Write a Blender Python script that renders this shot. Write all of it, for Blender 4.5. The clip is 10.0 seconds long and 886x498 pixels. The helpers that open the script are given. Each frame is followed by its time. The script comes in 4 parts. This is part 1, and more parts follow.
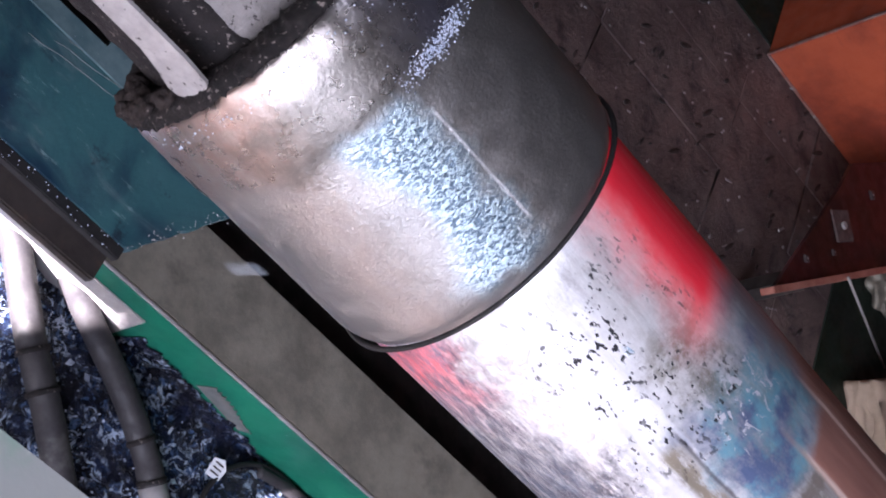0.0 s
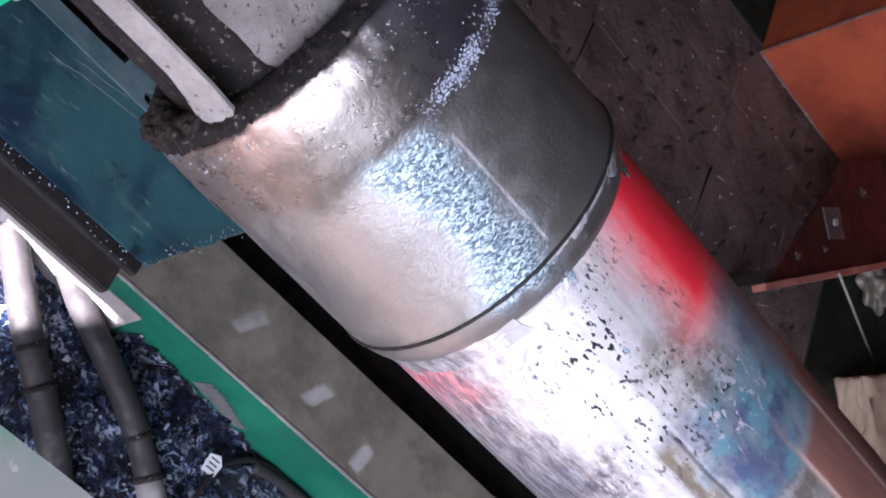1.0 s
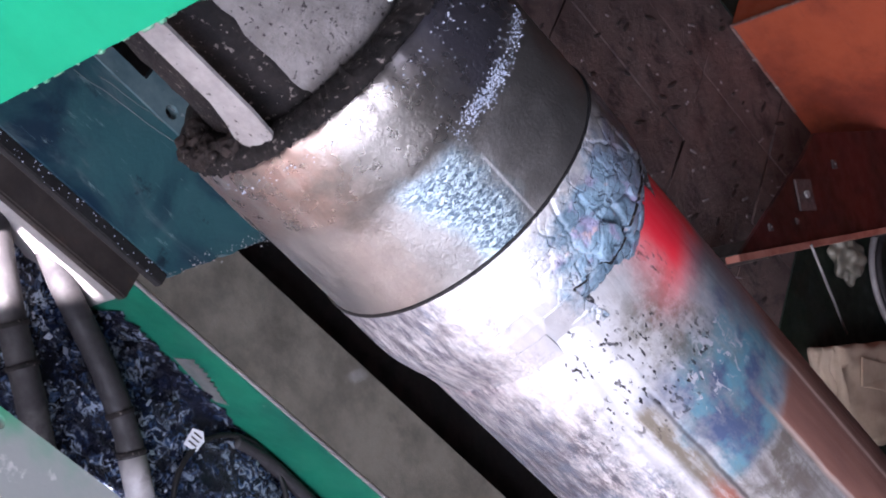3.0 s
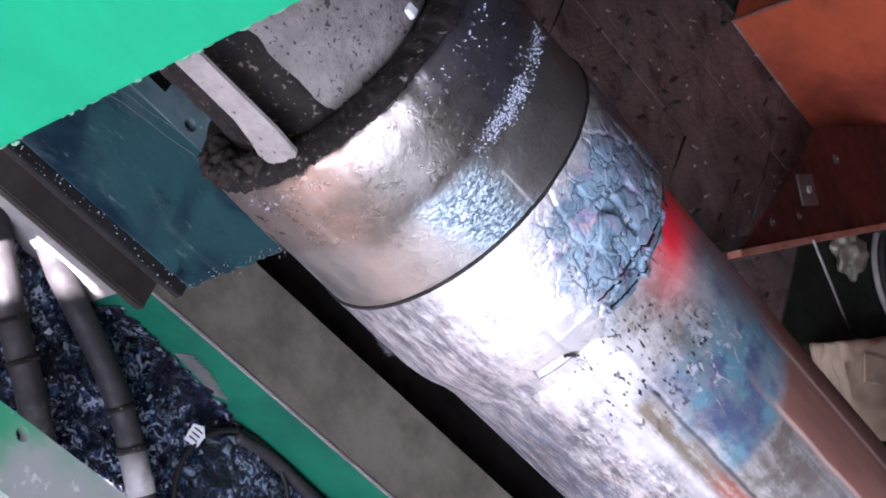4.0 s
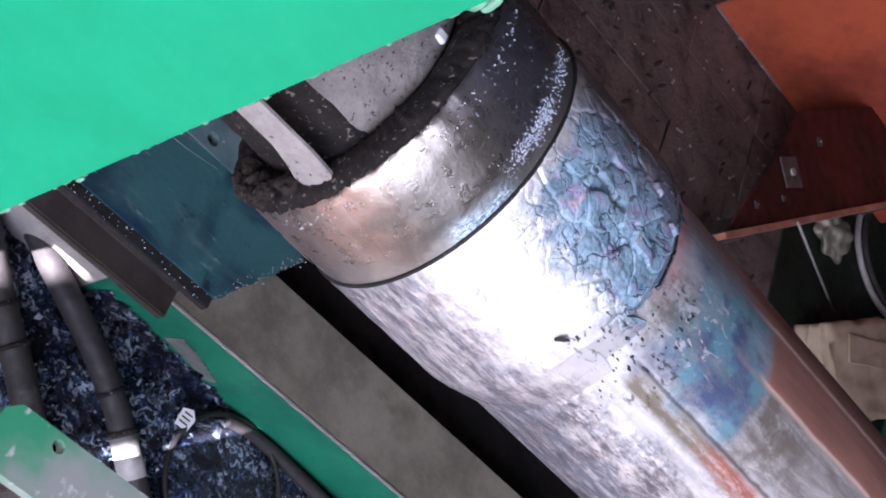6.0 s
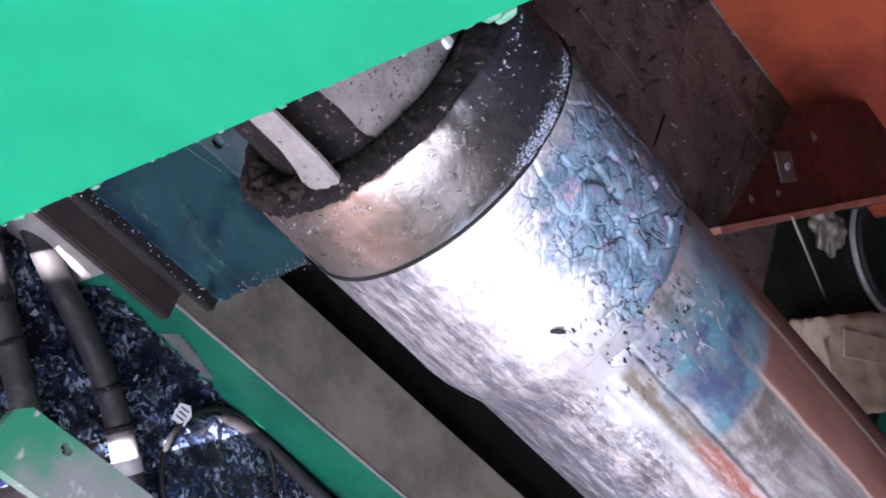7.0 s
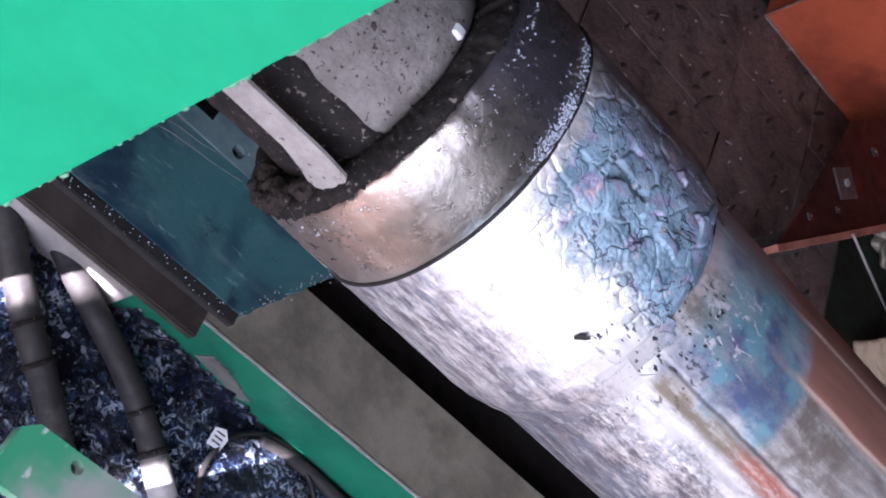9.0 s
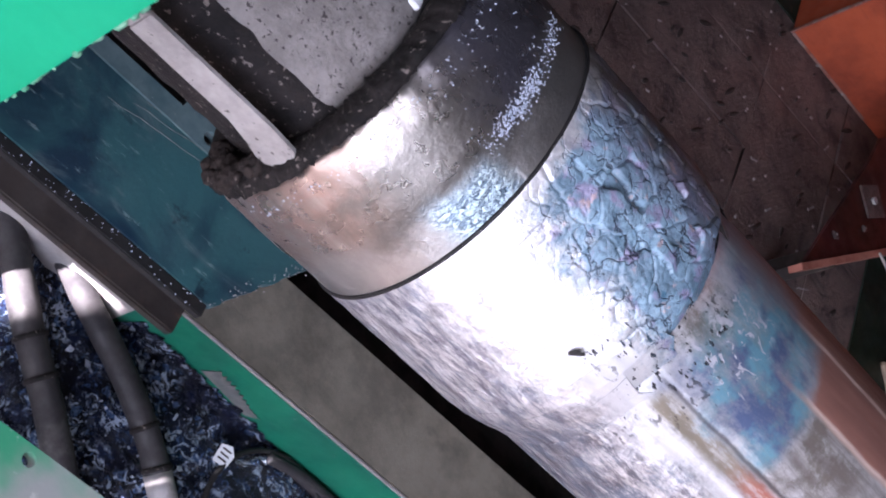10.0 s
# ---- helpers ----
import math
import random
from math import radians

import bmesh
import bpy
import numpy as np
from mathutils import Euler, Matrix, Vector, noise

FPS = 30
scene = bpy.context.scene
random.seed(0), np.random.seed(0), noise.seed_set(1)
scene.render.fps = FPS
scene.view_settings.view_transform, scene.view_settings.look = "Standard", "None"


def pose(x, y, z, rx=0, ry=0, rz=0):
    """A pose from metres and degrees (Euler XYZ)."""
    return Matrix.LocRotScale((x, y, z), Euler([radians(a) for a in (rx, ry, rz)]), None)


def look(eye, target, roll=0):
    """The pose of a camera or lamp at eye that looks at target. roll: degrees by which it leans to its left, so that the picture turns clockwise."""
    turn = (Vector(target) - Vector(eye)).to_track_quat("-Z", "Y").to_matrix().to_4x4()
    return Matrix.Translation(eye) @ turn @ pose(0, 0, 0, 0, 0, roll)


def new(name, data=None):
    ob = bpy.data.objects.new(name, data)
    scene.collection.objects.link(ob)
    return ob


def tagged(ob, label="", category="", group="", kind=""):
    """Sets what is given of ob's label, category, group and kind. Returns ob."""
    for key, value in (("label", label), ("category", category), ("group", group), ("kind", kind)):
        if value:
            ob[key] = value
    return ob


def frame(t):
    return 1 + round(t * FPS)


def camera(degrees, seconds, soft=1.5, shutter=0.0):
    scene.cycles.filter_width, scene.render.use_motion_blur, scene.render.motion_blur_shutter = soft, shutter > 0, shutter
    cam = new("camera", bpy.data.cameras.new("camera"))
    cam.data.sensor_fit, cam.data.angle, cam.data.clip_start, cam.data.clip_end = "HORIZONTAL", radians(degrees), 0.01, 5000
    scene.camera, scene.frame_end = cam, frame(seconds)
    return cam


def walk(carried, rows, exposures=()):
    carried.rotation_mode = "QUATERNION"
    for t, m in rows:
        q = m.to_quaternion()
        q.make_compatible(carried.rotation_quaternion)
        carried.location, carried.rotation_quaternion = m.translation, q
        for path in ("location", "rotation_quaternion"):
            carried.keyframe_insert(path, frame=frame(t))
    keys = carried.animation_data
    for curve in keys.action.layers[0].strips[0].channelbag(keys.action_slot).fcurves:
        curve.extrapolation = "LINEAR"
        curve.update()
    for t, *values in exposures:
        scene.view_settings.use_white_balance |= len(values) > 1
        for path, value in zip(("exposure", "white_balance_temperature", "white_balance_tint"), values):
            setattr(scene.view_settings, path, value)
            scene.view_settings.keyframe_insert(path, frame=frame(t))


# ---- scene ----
cam = camera(33.0, 10.0, soft=1.9, shutter=0.5)
PATH = [
    (0, pose(-0.4650, -0.6347, 1.4447, 18.211, -45.547, 27.831)),
    (0.5, pose(-0.4721, -0.6379, 1.4473, 17.993, -45.709, 27.770)),
    (1, pose(-0.4757, -0.6400, 1.4495, 17.986, -45.918, 27.829)),
    (1.5, pose(-0.4879, -0.6575, 1.4636, 18.181, -46.235, 27.268)),
    (2, pose(-0.4815, -0.6499, 1.4525, 18.077, -46.448, 27.139)),
    (2.5, pose(-0.4829, -0.6569, 1.4534, 18.301, -46.733, 26.470)),
    (4, pose(-0.4749, -0.6593, 1.4536, 18.390, -46.512, 26.198)),
    (4.5, pose(-0.4748, -0.6614, 1.4534, 18.293, -46.575, 26.020)),
    (5, pose(-0.4744, -0.6649, 1.4542, 18.512, -46.667, 25.653)),
    (5.5, pose(-0.4766, -0.6677, 1.4547, 18.510, -46.814, 25.539)),
    (7, pose(-0.4782, -0.6756, 1.4563, 18.741, -47.067, 24.960)),
    (7.5, pose(-0.4764, -0.6752, 1.4545, 18.769, -46.887, 25.018)),
    (8, pose(-0.4642, -0.6730, 1.4488, 19.187, -46.048, 24.759)),
    (8.5, pose(-0.4446, -0.6618, 1.4448, 19.730, -45.156, 25.301)),
    (9, pose(-0.4190, -0.6516, 1.4430, 19.882, -44.334, 25.230)),
    (9.5, pose(-0.4003, -0.6407, 1.4429, 20.085, -43.808, 25.731)),
    (10, pose(-0.3838, -0.6279, 1.4405, 19.862, -43.177, 26.328)),
]
walk(cam, PATH, [(0, 4.1, 5850, 26), (10, 4.1, 5850, 26)])

# ---- world, sun, daylight ----
world = bpy.data.worlds.new("sky")
scene.world = world
world.use_nodes = True
sky = world.node_tree.nodes.new("ShaderNodeTexSky")
sky.sky_type, sky.sun_disc = "NISHITA", False
sky.sun_elevation, sky.sun_rotation = radians(25), radians(227)
world.node_tree.links.new(sky.outputs[0], world.node_tree.nodes["Background"].inputs[0])
world.node_tree.nodes["Background"].inputs[1].default_value = 0.022

sun = new("sun", bpy.data.lights.new("sun", "SUN"))
sun.data.energy, sun.data.angle, sun.data.color = 5.0, radians(0.3), (1.0, 0.93, 0.84)
SUN_FROM = Vector((-0.73 * 0.906, -0.68 * 0.906, 0.423))
sun.matrix_world = look(SUN_FROM * 8, (0, 0, 0))


def daylight(name, where, target, sx, sy, watts, colour):
    la = bpy.data.lights.new(name, "AREA")
    la.shape, la.size, la.size_y, la.energy, la.color = "RECTANGLE", sx, sy, watts, colour
    ob = new(name, la)
    ob.matrix_world = look(where, target)
    return ob


# area lamp in the unseen doorway, added in place of the sky's light
daylight("door_daylight", (-0.6, -2.95, 2.25), (-0.3, 0, 0.9), 2.6, 2.4, 10.6, (0.96, 0.98, 1.0))

# ---- numbers of the plan ----
AXIS = 0.78            # height of the pipe's axis
R = 0.1095             # pipe
RM = 0.1174            # mandrel
RE = 0.1186            # pipe after it has been widened
PUSH = [(0, 0.0), (0.5, 0.0076), (1, 0.0204), (1.5, 0.0304), (2, 0.0451), (2.5, 0.0566), (3.25, 0.075), (4, 0.0925), (4.5, 0.1026),
        (5, 0.1156), (5.5, 0.1253), (6.25, 0.138), (7, 0.1447), (7.5, 0.1449), (8, 0.1449), (8.5, 0.145), (9, 0.1451), (9.5, 0.133), (10, 0.1156)]


def push(t):
    for (a, p), (b, q) in zip(PUSH, PUSH[1:]):
        if t <= b:
            return p + (q - p) * (t - a) / (b - a)
    return PUSH[-1][1]


# ---- materials ----
class Mat:
    """A small builder of node materials."""

    def __init__(self, name, rough=0.5, metal=0.0, colour=(0.5, 0.5, 0.5), spec=0.5):
        self.m = bpy.data.materials.new(name)
        self.m.use_nodes = True
        self.t = self.m.node_tree
        self.b = self.t.nodes["Principled BSDF"]
        self.b.inputs["Roughness"].default_value = rough
        self.b.inputs["Metallic"].default_value = metal
        self.b.inputs["Base Color"].default_value = (*colour, 1)
        self.b.inputs["Specular IOR Level"].default_value = spec
        self.co = self.t.nodes.new("ShaderNodeTexCoord").outputs["Object"]

    def put(self, socket, value):
        if isinstance(value, bpy.types.NodeSocket):
            self.t.links.new(value, socket)
        elif isinstance(value, (tuple, list)) and len(value) == 3 and socket.type == "RGBA":
            socket.default_value = (*value, 1)
        else:
            socket.default_value = value

    def math(self, op, a, b=0.0, clamp=False):
        n = self.t.nodes.new("ShaderNodeMath")
        n.operation, n.use_clamp = op, clamp
        self.put(n.inputs[0], a), self.put(n.inputs[1], b)
        return n.outputs[0]

    def ramp(self, v, lo, hi, a=0.0, b=1.0):
        n = self.t.nodes.new("ShaderNodeMapRange")
        n.interpolation_type = "SMOOTHSTEP"
        self.put(n.inputs[0], v)
        for i, x in enumerate((lo, hi, a, b)):
            n.inputs[1 + i].default_value = x
        return n.outputs[0]

    def stretch(self, sx, sy, sz, co=None):
        n = self.t.nodes.new("ShaderNodeMapping")
        self.put(n.inputs["Vector"], co or self.co)
        n.inputs["Scale"].default_value = (sx, sy, sz)
        return n.outputs[0]

    def noise(self, scale, detail=4.0, rough=0.6, co=None, warp=0.0):
        n = self.t.nodes.new("ShaderNodeTexNoise")
        self.put(n.inputs["Vector"], co or self.co)
        n.inputs["Scale"].default_value, n.inputs["Detail"].default_value = scale, detail
        n.inputs["Roughness"].default_value, n.inputs["Distortion"].default_value = rough, warp
        return n.outputs["Fac"]

    def cells(self, scale, feature="F1", co=None, out="Distance"):
        n = self.t.nodes.new("ShaderNodeTexVoronoi")
        n.feature = feature
        self.put(n.inputs["Vector"], co or self.co)
        n.inputs["Scale"].default_value = scale
        return n.outputs[out]

    def mix(self, f, a, b):
        n = self.t.nodes.new("ShaderNodeMix")
        n.data_type = "RGBA"
        self.put(n.inputs[0], f), self.put(n.inputs[6], a), self.put(n.inputs[7], b)
        return n.outputs[2]

    def colour(self, v):
        self.put(self.b.inputs["Base Color"], v)

    def bump(self, h, dist=0.001, strength=1.0):
        n = self.t.nodes.new("ShaderNodeBump")
        n.inputs["Strength"].default_value, n.inputs["Distance"].default_value = strength, dist
        self.put(n.inputs["Height"], h)
        if self.b.inputs["Normal"].is_linked:
            self.t.links.new(self.b.inputs["Normal"].links[0].from_socket, n.inputs["Normal"])
        self.put(self.b.inputs["Normal"], n.outputs[0])

    def gloss(self, v):
        self.put(self.b.inputs["Roughness"], v)

    def xyz(self):
        n = self.t.nodes.new("ShaderNodeSeparateXYZ")
        self.put(n.inputs[0], self.co)
        return n.outputs

    def polar(self):
        """x along the axis and the angle round it, in degrees, 90 on top, 180 on the side of the doorway."""
        x, y, z = self.xyz()
        a = self.math("MULTIPLY", self.math("ARCTAN2", z, y), 57.29578)
        a = self.math("ADD", a, self.math("MULTIPLY", self.math("LESS_THAN", a, -90.0), 360.0))
        return x, a

    def spot(self, x, a, x0, x1, a0, a1, sx, sa):
        """1 within a patch of the cylinder, with soft borders."""
        p = self.math("MULTIPLY", self.ramp(x, x0 - sx, x0 + sx), self.ramp(x, x1 - sx, x1 + sx, 1, 0))
        q = self.math("MULTIPLY", self.ramp(a, a0 - sa, a0 + sa), self.ramp(a, a1 - sa, a1 + sa, 1, 0))
        return self.math("MULTIPLY", p, q)


def painted(name, base, dark, rough=0.45, scale=9.0, wear=(0.25, 0.23, 0.21), amount=0.64, spec=0.5):
    m = Mat(name, rough, spec=spec)
    n = m.noise(scale, 6, 0.65)
    c = m.mix(m.ramp(n, 0.35, 0.65), base, dark)
    w = m.math("MULTIPLY", m.ramp(m.noise(scale * 5, 8, 0.75), amount, amount + 0.05), 0.8)
    c = m.mix(w, c, wear)
    streak = m.ramp(m.noise(22, 4, 0.7, m.stretch(0.35, 3, 3)), 0.58, 0.75, 0, 0.35)
    m.colour(m.mix(streak, c, dark))
    m.gloss(m.ramp(m.noise(30, 3), 0.3, 0.7, rough - 0.12, rough + 0.15))
    m.bump(m.noise(140, 5), 0.0006, 0.5)
    return m.m


def dirty_steel(name, base, dark, rough=0.5, metal=0.6, scale=14.0, rust_and_reflection=(0.16, 0.09, 0.06)):
    m = Mat(name, rough, metal)
    c = m.mix(m.ramp(m.noise(scale, 7, 0.7), 0.35, 0.68), base, dark)
    c = m.mix(m.ramp(m.noise(scale * 0.6, 5, 0.7), 0.58, 0.72, 0, 0.6), c, rust_and_reflection)
    m.colour(c)
    m.gloss(m.ramp(m.noise(scale * 3, 4), 0.3, 0.7, rough - 0.15, rough + 0.2))
    m.bump(m.noise(160, 6, 0.7), 0.0007, 0.6)
    return m.m


def caked(name, base, second, bits, cut):
    """A dull, lumpy coat with bits in it."""
    m = Mat(name, 0.75, 0.0, spec=0.25)
    c = m.mix(m.ramp(m.noise(45, 6, 0.7), 0.35, 0.65), base, second)
    c = m.mix(m.ramp(m.noise(230, 4, 0.6), cut, cut + 0.05, 0, 0.9), c, bits)
    m.colour(c)
    m.bump(m.noise(130, 7, 0.75), 0.004, 0.8)
    return m.m


def pipe_material(crackled):
    m = Mat("crackled_scale" if crackled else "pipe_steel", 0.42, 0.6)
    x, a = m.polar()
    wob = m.math("MULTIPLY", m.math("SUBTRACT", m.noise(26, 5, 0.65), 0.5), 0.09)
    xw = m.math("ADD", x, wob)
    aw = m.math("ADD", a, m.math("MULTIPLY", m.math("SUBTRACT", m.noise(19, 5, 0.7), 0.5), 60.0))
    long_ = m.stretch(0.25, 3.2, 3.2)
    streaks = m.noise(34, 7, 0.75, m.stretch(0.4, 2.4, 2.4), 0.6)
    # pale, clean band: the doorway's highlight on this flank, put into the colour
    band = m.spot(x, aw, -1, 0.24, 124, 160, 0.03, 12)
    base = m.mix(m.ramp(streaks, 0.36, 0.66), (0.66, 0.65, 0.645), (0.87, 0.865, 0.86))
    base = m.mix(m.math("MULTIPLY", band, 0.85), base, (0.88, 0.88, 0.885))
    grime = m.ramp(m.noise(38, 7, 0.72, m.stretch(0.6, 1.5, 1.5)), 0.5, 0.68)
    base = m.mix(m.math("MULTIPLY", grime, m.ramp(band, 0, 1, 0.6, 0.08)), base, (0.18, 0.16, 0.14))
    olive = m.spot(xw, aw, 0.10, 0.36, 96, 128, 0.04, 9)
    base = m.mix(m.math("MULTIPLY", olive, m.ramp(m.noise(60, 6, 0.7), 0.4, 0.6, 0.15, 0.85)), base, (0.19, 0.165, 0.115))
    xs = m.math('ADD', x, m.math('MULTIPLY', wob, 0.25))
    tint = m.math('MULTIPLY', m.spot(xw, aw, 0.172, 0.6, 80, 136, 0.03, 9), m.ramp(xs, 0.272, 0.290, 1, 0))
    base = m.mix(m.math("MULTIPLY", tint, m.ramp(m.noise(42, 6, 0.7, m.stretch(0.6, 1.4, 1.4)), 0.32, 0.58, 0.55, 1.0)), base, m.mix(m.ramp(m.noise(30, 4), 0.4, 0.6), (0.12, 0.165, 0.30), (0.19, 0.43, 0.54)))
    # far upper flank darkened in the colour, for the shade there
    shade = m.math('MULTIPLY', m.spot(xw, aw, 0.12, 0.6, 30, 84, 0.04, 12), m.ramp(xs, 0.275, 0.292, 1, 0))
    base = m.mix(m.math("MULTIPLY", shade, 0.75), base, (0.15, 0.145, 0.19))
    dull = 0.0
    if not crackled:
        aw2 = m.math('ADD', m.math('MULTIPLY', a, 0.6), m.math('MULTIPLY', aw, 0.4))
        red = m.spot(xs, aw2, -0.06, 0.143, 15, 102, 0.024, 17)
        red = m.math("MAXIMUM", red, m.spot(xs, aw2, -0.06, 0.152, 10, 70, 0.014, 9))
        red2 = m.spot(xw, aw, -0.06, 0.07, 178, 230, 0.05, 8)
        allred = m.math("MAXIMUM", red, m.math("MULTIPLY", red2, 0.8))
        allred = m.math("MULTIPLY", allred, m.ramp(m.noise(70, 6, 0.75, m.stretch(0.7, 1, 1)), 0.22, 0.40, 0.8, 1.0))
        base = m.mix(allred, base, (0.90, 0.03, 0.05))
        dull = allred
    beyond = m.spot(xs, aw, 0.285, 4, 60, 130, 0.008, 8)
    base = m.mix(m.math('MULTIPLY', beyond, m.ramp(streaks, 0.35, 0.62, 0.85, 0.3)), base, (0.26, 0.22, 0.20))
    marks = m.math('MULTIPLY', m.spot(xw, aw, 0.165, 0.225, 94, 124, 0.015, 6), m.ramp(m.noise(120, 4, 0.6, m.stretch(0.7, 1, 1), 1.2), 0.54, 0.60))
    base = m.mix(marks, base, (0.75, 0.75, 0.80))
    # the far flank: smooth brown floor reflection and two pale highlight lines, painted in
    fade = m.math("MAXIMUM", m.ramp(xs, 0.262, 0.284), m.math("MULTIPLY", m.ramp(xs, 0.22, 0.27), m.ramp(a, 74, 84, 1, 0)))
    lane = m.math("ADD", a, m.math("MULTIPLY", m.math("SUBTRACT", m.noise(11, 3), 0.5), 5.0))
    rust_and_reflection = m.math('MAXIMUM', m.spot(xw, aw, 0.22, 4, 10, 70, 0.03, 6), m.spot(xs, aw, 0.288, 4, 10, 86, 0.008, 5))
    base = m.mix(m.math('MULTIPLY', rust_and_reflection, 0.85), base, m.mix(m.ramp(m.noise(20, 5), 0.35, 0.65), (0.52, 0.31, 0.25), (0.34, 0.18, 0.14)))
    brown_lane = m.math("MULTIPLY", m.spot(x, lane, 0.0, 4, 5, 103.0, 0.02, 2), fade)
    base = m.mix(brown_lane, base, m.mix(m.ramp(m.noise(26, 4, 0.6, m.stretch(0.3, 1, 1)), 0.3, 0.7), (0.27, 0.13, 0.098), (0.18, 0.085, 0.066)))
    rust_and_reflection = m.math("MAXIMUM", rust_and_reflection, brown_lane)
    # pale lines: the highlight along the pipe's outline, put into the colour
    for mid_a, half in ((77.0, 1.1), (103.0, 1.3)):
        line = m.math("MULTIPLY", m.spot(x, lane, 0.0, 4, mid_a - half, mid_a + half, 0.02, 0.9), m.ramp(xs, 0.22, 0.29, 0.0, 0.9))
        base = m.mix(m.math("MULTIPLY", line, m.ramp(m.noise(60, 5, 0.7, m.stretch(0.3, 1, 1)), 0.3, 0.6, 0.5, 1.0)), base, (0.62, 0.47, 0.40))
    # downward flank darker in the colour, where less light falls, with grey crumbs
    side = m.math('MULTIPLY', m.spot(x, aw, -0.2, 0.9, 169 if crackled else 173, 225, 0.02, 9), m.ramp(m.noise(105, 8, 0.8, m.stretch(0.4, 1.5, 1.5), 0.25), 0.36, 0.62, 0.20, 0.92))
    base = m.mix(side, base, m.mix(m.ramp(m.noise(40, 4), 0.4, 0.6), (0.085, 0.08, 0.115), (0.13, 0.15, 0.20)))
    grey = m.math('MULTIPLY', m.spot(xw, aw, 0.15, 1.4, 156, 225, 0.03, 11), m.ramp(m.noise(95, 8, 0.8, m.stretch(0.4, 1.5, 1.5), 0.25), 0.38, 0.58, 0.12, 0.95))
    base = m.mix(grey, base, m.mix(m.ramp(m.noise(34, 4), 0.4, 0.6), (0.085, 0.08, 0.10), (0.12, 0.15, 0.20)))
    stripe = m.spot(x, m.math("ADD", a, m.math("MULTIPLY", wob, 90.0)), 0.176, 0.7, 136, 145, 0.008, 2.5)
    brown = m.mix(m.ramp(x, 0.25, 0.30), (0.30, 0.26, 0.20), (0.50, 0.19, 0.14))
    base = m.mix(m.math("MULTIPLY", stripe, m.ramp(m.noise(60, 6, 0.75, m.stretch(0.4, 1.5, 1.5)), 0.36, 0.54, 0.35, 1.0)), base, brown)
    seam = m.spot(x, m.math("ADD", a, m.math("MULTIPLY", wob, 40.0)), 0.17, 0.9, 134.0, 135.6, 0.01, 0.7)
    base = m.mix(m.math("MULTIPLY", seam, 0.7), base, (0.06, 0.05, 0.05))
    spk = m.math("MULTIPLY", m.ramp(m.noise(230, 2, 0.5, m.stretch(0.6, 1.2, 1.2), 0.1), 0.60, 0.635), m.ramp(m.noise(24, 3), 0.42, 0.52))
    spk = m.math("MULTIPLY", spk, m.spot(xw, aw, 0.10 if crackled else 0.03, 0.20, 100, 147 if crackled else 160, 0.02, 10))
    base = m.mix(spk, base, (0.03, 0.03, 0.035))
    fine = m.noise(420, 5, 0.7, m.stretch(0.6, 1, 1))
    if crackled:
        aw2 = m.math('ADD', m.math('MULTIPLY', a, 0.65), m.math('MULTIPLY', aw, 0.35))
        aw2 = m.math('ADD', aw2, m.math('MULTIPLY', m.math('SUBTRACT', m.noise(95, 6, 0.75), 0.5), 34.0))
        zone = m.spot(xw, aw2, 0.006, 0.5, 52, 129, 0.012, 9)
        blue = m.mix(m.ramp(m.noise(45, 4), 0.4, 0.6), (0.045, 0.125, 0.19), (0.16, 0.29, 0.39))
        blue = m.mix(m.ramp(m.noise(60, 5), 0.53, 0.64, 0, 0.75), blue, (0.24, 0.19, 0.33))
        blue = m.mix(m.math("MULTIPLY", m.ramp(aw2, 80, 102, 1, 0), m.ramp(m.noise(38, 4), 0.4, 0.6, 0.35, 0.9)), blue, (0.14, 0.125, 0.24))
        blue = m.mix(m.ramp(m.noise(75, 5), 0.60, 0.68, 0, 0.8), blue, (0.45, 0.30, 0.28))
        base = m.mix(m.math("MULTIPLY", zone, 0.88), base, blue)
        # olive dirt deepened in the colour for the shadow on the upper flank
        dirt = m.math("MULTIPLY", m.ramp(aw2, 66, 97, 1, 0), m.ramp(m.noise(60, 6), 0.36, 0.6, 0.35, 0.9))
        base = m.mix(dirt, base, (0.105, 0.092, 0.066))
        co = m.stretch(0.8, 1.0, 1.0)
        warp = m.t.nodes.new("ShaderNodeVectorMath")
        warp.operation = "MULTIPLY_ADD"
        nz = m.t.nodes.new("ShaderNodeTexNoise")
        nz.inputs["Scale"].default_value = 90
        m.put(nz.inputs["Vector"], m.co)
        m.put(warp.inputs[0], nz.outputs["Color"])
        warp.inputs[1].default_value = (0.020, 0.020, 0.020)
        m.put(warp.inputs[2], co)
        big = m.cells(44, "DISTANCE_TO_EDGE", warp.outputs[0])
        small = m.cells(150, "DISTANCE_TO_EDGE", warp.outputs[0])
        crack = m.math("MULTIPLY", m.ramp(big, 0.0, 0.045, 1, 0), m.ramp(m.noise(50, 4), 0.44, 0.52))
        crack2 = m.math("MULTIPLY", m.ramp(small, 0.0, 0.06, 1, 0), m.ramp(m.noise(70, 3), 0.54, 0.66))
        cr = m.math("MULTIPLY", m.math("MAXIMUM", crack, crack2), zone)
        # cracks blackened in the colour, as the shadow inside them
        base = m.mix(m.math("MULTIPLY", cr, 0.8), base, (0.02, 0.025, 0.05))
        grey = m.math("MULTIPLY", m.noise(150, 5, 0.7), m.math("MULTIPLY", zone, zone))
        m.bump(m.math("SUBTRACT", m.math("MULTIPLY", grey, 0.8), m.math("MULTIPLY", cr, 1.6)), 0.0014, 0.6)
        dull = m.math("MULTIPLY", zone, 0.85)
    m.colour(base)
    m.put(m.b.inputs["Metallic"], m.ramp(m.math("MAXIMUM", dull, rust_and_reflection), 0, 1, 0.6, 0.0))
